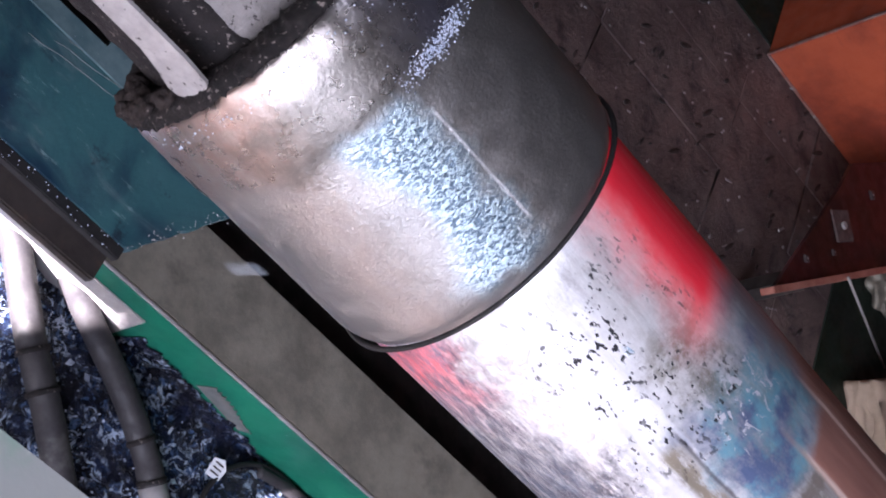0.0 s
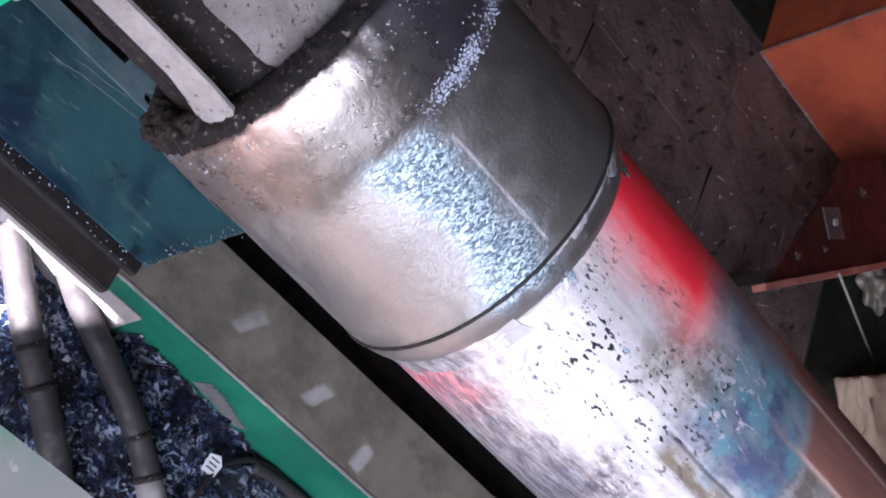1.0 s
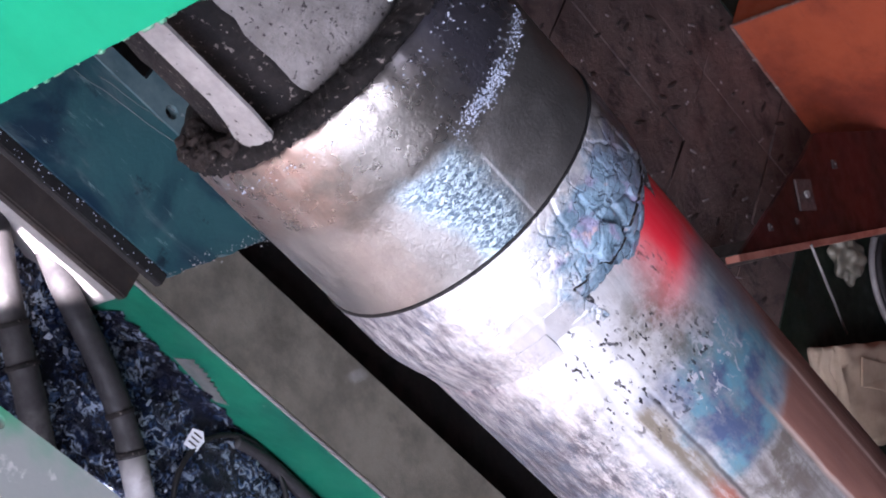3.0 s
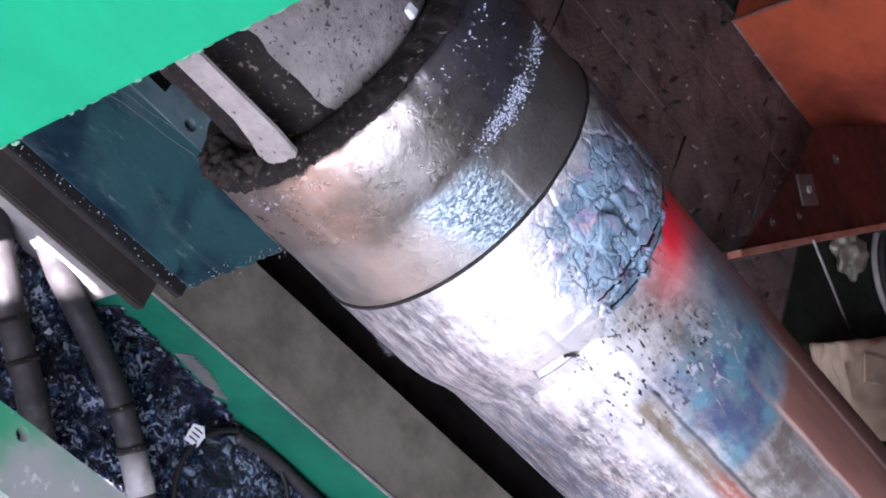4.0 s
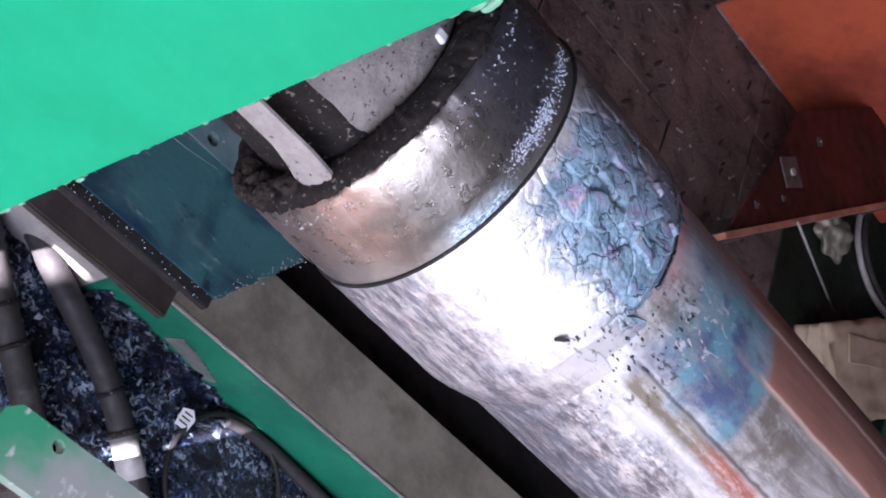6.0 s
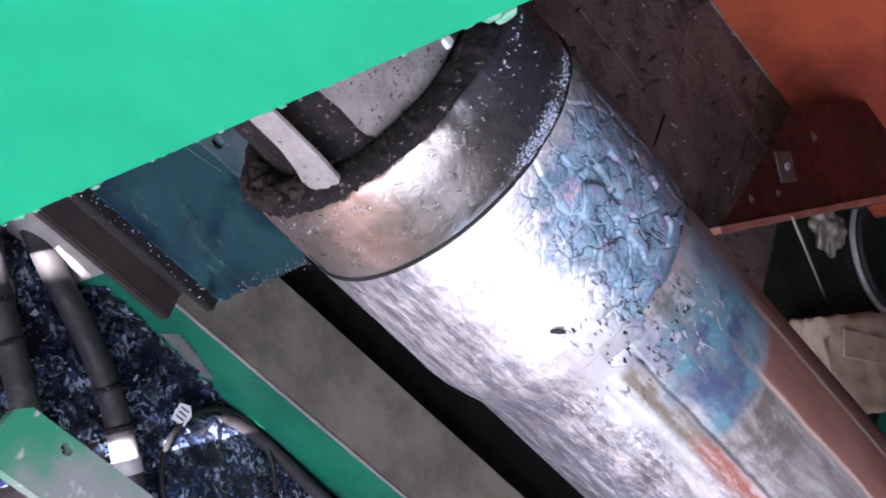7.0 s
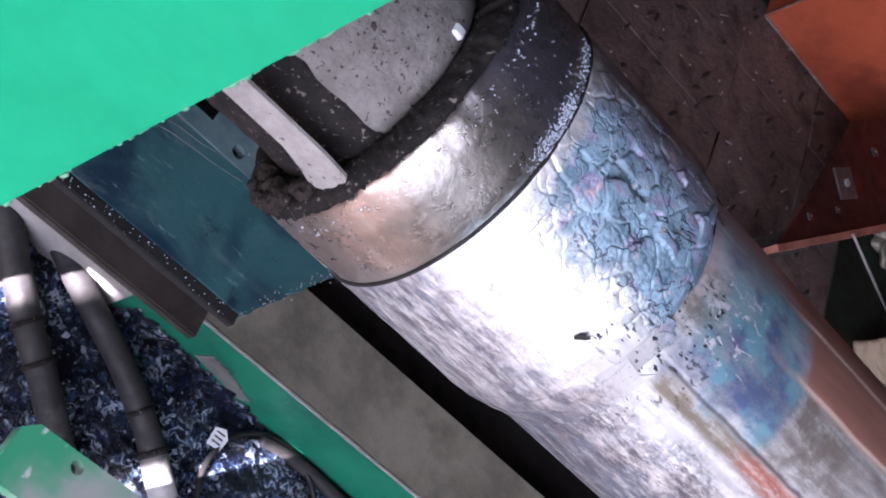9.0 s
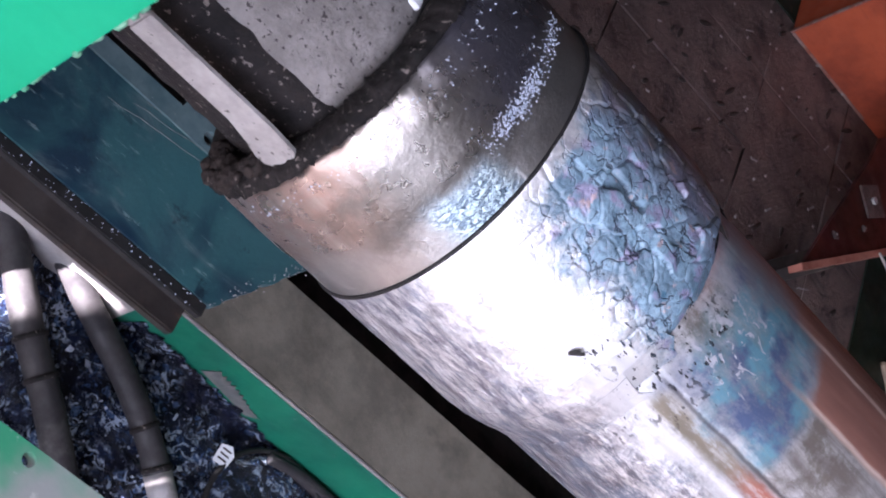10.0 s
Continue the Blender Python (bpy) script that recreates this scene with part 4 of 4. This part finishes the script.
            ring.append(bm.verts.new((x, r * math.cos(aa), r * math.sin(aa))))
        if prev:
            for k in range(18):
                bm.faces.new((prev[k], prev[k + 1], ring[k + 1], ring[k]))
        prev = ring
    part("grease_strip", bm, GREASE, t, "black grease along the underside of the ram", True)
    part("weld_chip", box(-0.232, -0.2235, -0.0135, -0.0055, 0.081, 0.0872, 0.001, segs=1), WHITE, t, "bright white chip")
    part("side_panel", box(-1.35, -0.398, -0.295, -0.285, -0.40, 0.52, 0.002), GREEN, t, "bright green side panel with rough cut edge")
    # unseen strip added to cast the carriage's moving shadow on the hoses
    part("panel_sun_stop", box(-1.35, -0.572, -0.294, -0.286, -0.52, -0.402, 0.002), GREEN, t, "unseen green strip that keeps the sun off the hoses")
    # added block that holds back the lower sun patch early in the push
    part("slit_blocker", box(-0.168, -0.025, -0.262, -0.254, -0.57, -0.2925, 0.001), DARK, t)
    rng = random.Random(8)
    bm = bmesh.new()
    for q in range(90):
        z = rng.uniform(0.0, 0.38)
        r = rng.choice((0.0006, 0.0009, 0.0014, 0.0022))
        m = Matrix.Translation((-0.3975 + rng.uniform(-0.001, 0.001), -0.2865 + rng.uniform(-0.006, 0.002), z)) @ Matrix.Diagonal((r, r, r * rng.uniform(1, 3), 1))
        bmesh.ops.create_icosphere(bm, subdivisions=1, radius=1, matrix=m)
    tagged(part("slag_edge", bm, PALEGREEN, t, "pale slag beads along the cut edge", True), kind="stuff")
    for z, l in ((0.288, 0.005), (0.268, 0.004), (0.20, 0.003)):
        bm = bmesh.new()
        bmesh.ops.create_icosphere(bm, subdivisions=2, radius=1, matrix=Matrix.Translation((-0.396, -0.287, z)) @ Matrix.Diagonal((0.0016, 0.0016, l, 1)))
        part("slag_drip", bm, PALEGREEN, t, "", True)
    bm = bmesh.new()
    bmesh.ops.create_icosphere(bm, subdivisions=3, radius=1, matrix=Matrix.Translation((-0.394, -0.287, 0.362)) @ Matrix.Diagonal((0.0015, 0.003, 0.0045, 1)))
    for v in bm.verts:
        v.co += 0.003 * Vector((noise.noise(v.co * 150), noise.noise(v.co * 150 + Vector((3, 0, 0))), noise.noise(v.co * 150 + Vector((0, 3, 0)))))
    part("weld_lump", bm, PALEGREEN, t, "dirty pale weld lump", True)
    # flat plates under the mandrel
    pts = [(-1.3, -0.021)]
    n = 26
    for i in range(n + 1):
        s = i / n
        pts.append((-0.086 + 0.064 * s + 0.004 * noise.noise(Vector((s * 9, 0, 3))) + 0.002 * noise.noise(Vector((s * 31, 0, 8))), -0.022 + 0.094 * s))
    pts += [(-0.06, 0.0875), (-1.3, 0.0875)]
    part("base_plate", plate(pts, [], -0.300, -0.290), TEAL, t, "dark green base plate with a torch-cut end")
    # black strip stands for the dark, unlit gap beside the plate
    part("gap_strip", box(-1.2, -0.088, -0.034, -0.0218, -0.300, -0.2915, 0.001), TAR, t, "black strip for the unlit gap along the plate's edge")
    bm = bmesh.new()
    for q in range(90):
        k = random.Random(q)
        bmesh.ops.create_icosphere(bm, subdivisions=1, radius=k.uniform(0.0003, 0.0009), matrix=Matrix.Translation((k.uniform(-0.4, -0.09), k.uniform(-0.0335, -0.0225), -0.2914)))
    tagged(part("gap_specks", bm, SWARF, t, "pale specks on the black strip"), kind="stuff")
    part("plate_tab", plate([(-0.30, 0.088), (-0.065, 0.088), (-0.09, 0.128), (-0.19, 0.128), (-0.192, 0.107), (-0.30, 0.107)], [(-0.158, 0.1005, 0.0065)], -0.2985, -0.2885), TABSTEEL, t, "worn grey-green tab with a drilled hole")
    rng = random.Random(4)
    for q in range(4):
        y0 = 0.066 + 0.008 * q + rng.uniform(-.003, .003)
        line = [(-0.245 + 0.13 * k / 9 + rng.uniform(-.003, .003), y0 + 0.0022 * k + rng.uniform(-.0012, .0012), -0.2898) for k in range(10)]
        part("scratch", tube_along(line[q:8 - q % 2], 0.0003, 5), GREYPRIMER, t, "pale scratch in the paint")
    bm = bmesh.new()
    for q in range(60):
        s = rng.random()
        r = rng.uniform(0.0003, 0.0008)
        bmesh.ops.create_icosphere(bm, subdivisions=1, radius=r, matrix=Matrix.Translation((-0.086 + 0.064 * s + rng.gauss(0, 0.004) - 0.003, -0.022 + 0.094 * s, -0.2895)))
    part("plate_slag", bm, LIGHTSTEEL, t, "pale beads along the torch cut")
    # bright dust on the mandrel
    bm = bmesh.new()
    for q in range(760):
        if q < 620:
            x, a = -0.150 + rng.gauss(0, 0.0035), math.radians(rng.choice((rng.uniform(66, 124), rng.uniform(95, 118))))
        elif q < 655:
            x, a = rng.uniform(-0.195, -0.152), math.radians(rng.uniform(84, 130))
        else:
            x, a = rng.uniform(-0.206, -0.196), math.radians(rng.uniform(60, 200))
        r = rng.uniform(0.0003, 0.0008)
        bmesh.ops.create_icosphere(bm, subdivisions=1, radius=r, matrix=Matrix.Translation((x, 0.1179 * math.cos(a), 0.1179 * math.sin(a))))
    tagged(part("dust", bm, SWARF, t, "bright metal dust stuck to the mandrel"), kind="stuff")
    part("slide_bar", box(-1.3, -0.024, 0.050, 0.0885, -0.492, -0.480, 0.002), DARK, t, "dark brown slide bar")
    part("slide_web", box(-1.3, -0.024, 0.0815, 0.0885, -0.482, -0.300, 0.001), DARK, t)
    part("front_bar", plate([(-0.212, -0.262), (-0.207, -0.218), (-0.195, -0.208), (0.6, -0.208), (0.6, -0.263)], [(-0.155, -0.2185, 0.0055), (0.02, -0.2185, 0.0055)], -0.292, -0.280), WORNGREEN, t, "worn pale green flat bar with drilled holes")
    part("thrust_plate", box(-1.37, -1.301, -0.284, 0.30, -0.34, 0.36, 0.004), GREEN, t, "thick green thrust plate behind the ram")
    for x in (-1.25, -0.9, -0.55):
        part("cross_beam", box(x, x + 0.06, -0.284, 0.104, -0.345, -0.3005, 0.002), DARK, t)
        part("shoe", box(x, x + 0.06, 0.205, 0.300, -0.667, -0.493), DARK, t)
        part("shoe_arm", box(x, x + 0.06, 0.060, 0.300, -0.4925, -0.470), DARK, t)
    return t


CARRIAGE = carriage()


FLAKES = []


def flakes():
    rng = random.Random(11)
    leave = [-0.16, 0.62, 0.86, 0.98, 1.02, 1.1, 1.18, 1.3, 1.5, 1.55, 1.62, 1.66, 1.74, 1.8, 1.9, 1.96, 2.02, 2.1, 2.3, 2.42, 2.55, 2.6, 2.9, 3.2, 3.5, 3.75,
             3.95, 4.02, 4.3, 4.42, 4.58, 4.62, 5.1, 5.25, 6.1, 9.42]
    # the moment and the place that the larger ones pass in mid-air
    passing = [(0, 0.007, 0.034, 0.5), (1, 0.045, 0.01, 0.5), (1, 0.134, -0.001, 0.5), (1, 0.199, -0.018, 0.5), (1.4, 0.006, -0.093, 0.5), (2, 0.228, 0.021, 0.5), (2, 0.036, -0.122, 0.5), (2.6, 0.023, 0.004, 0.5), (5, 0.192, -0.009, 0.5)]
    leave = [t - 0.16 for t, *_ in passing] + [t for t in leave if t > 2.6]
    for n, t0 in enumerate(leave):
        size = 0.014 if n == 5 else rng.choice((0.004, 0.005, 0.006)) if n < len(passing) else rng.choice((0.003, 0.005, 0.006))
        t = thing("scale_flake", "thin pale flake of mill scale springing off the pipe", "scale flake", group="flying scale flakes")
        m = rng.randint(6, 9)
        ol = [(2.0 * size * (0.7 + 0.5 * rng.random()) * math.cos(2 * math.pi * k / m), 0.38 * size * (0.7 + 0.5 * rng.random()) * math.sin(2 * math.pi * k / m)) for k in range(m)]
        bm = bmesh.new()
        up = [bm.verts.new((x, y, 0.0003 + 5 * x * x)) for x, y in ol]
        dn = [bm.verts.new((x, y, -0.0003 + 5 * x * x)) for x, y in ol]
        bm.faces.new(up), bm.faces.new(dn)
        for k in range(m):
            bm.faces.new((dn[k], dn[(k + 1) % m], up[(k + 1) % m], up[k]))
        part("flake", bm, FLAKE, t)
        x0 = push(max(0, min(t0, 7))) + rng.uniform(0.0, 0.03)
        a = math.radians(rng.uniform(246, 266))
        rad = R + 0.0015
        p0 = Vector((x0, rad * math.cos(a), AXIS + rad * math.sin(a)))
        v = Vector((rng.uniform(-0.25, 0.15), rng.uniform(-0.45, -0.12), rng.uniform(-0.2, 0.35)))
        if n < len(passing):
            v = (Vector(passing[n][1:]) - p0) / 0.16 + Vector((0, 0, 4.905 * 0.16))
        axis, spin = Vector((rng.uniform(-1, 1), rng.uniform(-1, 1), rng.uniform(-1, 1))).normalized(), rng.uniform(200, 420)
        if n < len(passing):
            a, spin = radians(rng.uniform(290, 330)), spin * 0.25
        FLAKES.append((t, t0, p0, v, a, axis, spin))


flakes()


def flake_rows(t0, p0, v, a, axis, spin):
    def at(d):
        p = p0 + v * d + Vector((0, 0, -4.905 * d * d))
        turn = Matrix.Rotation(radians(spin * d), 4, axis) @ Matrix.Rotation(a - math.pi / 2, 4, "X")
        return p, turn
    fall = 0.0
    while fall < 1.0:
        p, _ = at(fall)
        floor = 0.115 if 0.195 < p.y < 0.315 else 0.022
        if p.z <= floor:
            break
        fall += 0.01
    rows = []
    ts = [t0 + fall * q / 6 for q in range(7)]
    if t0 > 0.05:
        rows.append((0, Matrix.Translation(p0) @ at(0)[1]))
    for t in ts:
        if 0 <= t <= 10:
            p, turn = at(t - t0)
            rows.append((round(t * 30) / 30, Matrix.Translation(p) @ turn))
    if ts[0] < 0:
        p, turn = at(-t0)
        rows.insert(0, (0, Matrix.Translation(p) @ turn))
    p, turn = at(fall)
    if rows[-1][0] < 9.9:
        rows.append((10, Matrix.Translation(p) @ turn))
    out = []
    for t, m in rows:
        if not out or t > out[-1][0] + 0.02:
            out.append((t, m))
    return out


def motions():
    walk(CARRIAGE, [(t, pose(p, 0, AXIS)) for t, p in PUSH])
    grow = [(q * 0.1, push(q * 0.1)) for q in range(76)]
    for ob, x, a, late, rough in LIFTED:
        rows, last = [], None
        for t, p in grow:
            key = (height(x - PITCH / 2, p + late, rough), height(x + PITCH / 2, p + late, rough))
            moving = last is not None and (abs(key[0] - last[0]) + abs(key[1] - last[1]) > 1e-6)
            if t == 0 or moving:
                if moving and rows[-1][0] < t - 0.15:
                    rows.append((t - 0.1, piece_pose(x, a, push(t - 0.1) + late, rough)))
                if t == 0 or t - rows[-1][0] > 0.27 or rows[-1][0] == 0:
                    rows.append((t, piece_pose(x, a, p + late, rough)))
            last = key
        rows.append((max(7.5, rows[-1][0] + 0.1), piece_pose(x, a, push(7.5) + late, rough)))
        rows.append((10, piece_pose(x, a, push(7.5) + late, rough)))
        walk(ob, rows)
    for t, t0, p0, v, a, axis, spin in FLAKES:
        walk(t, flake_rows(t0, p0, v, a, axis, spin))


motions()
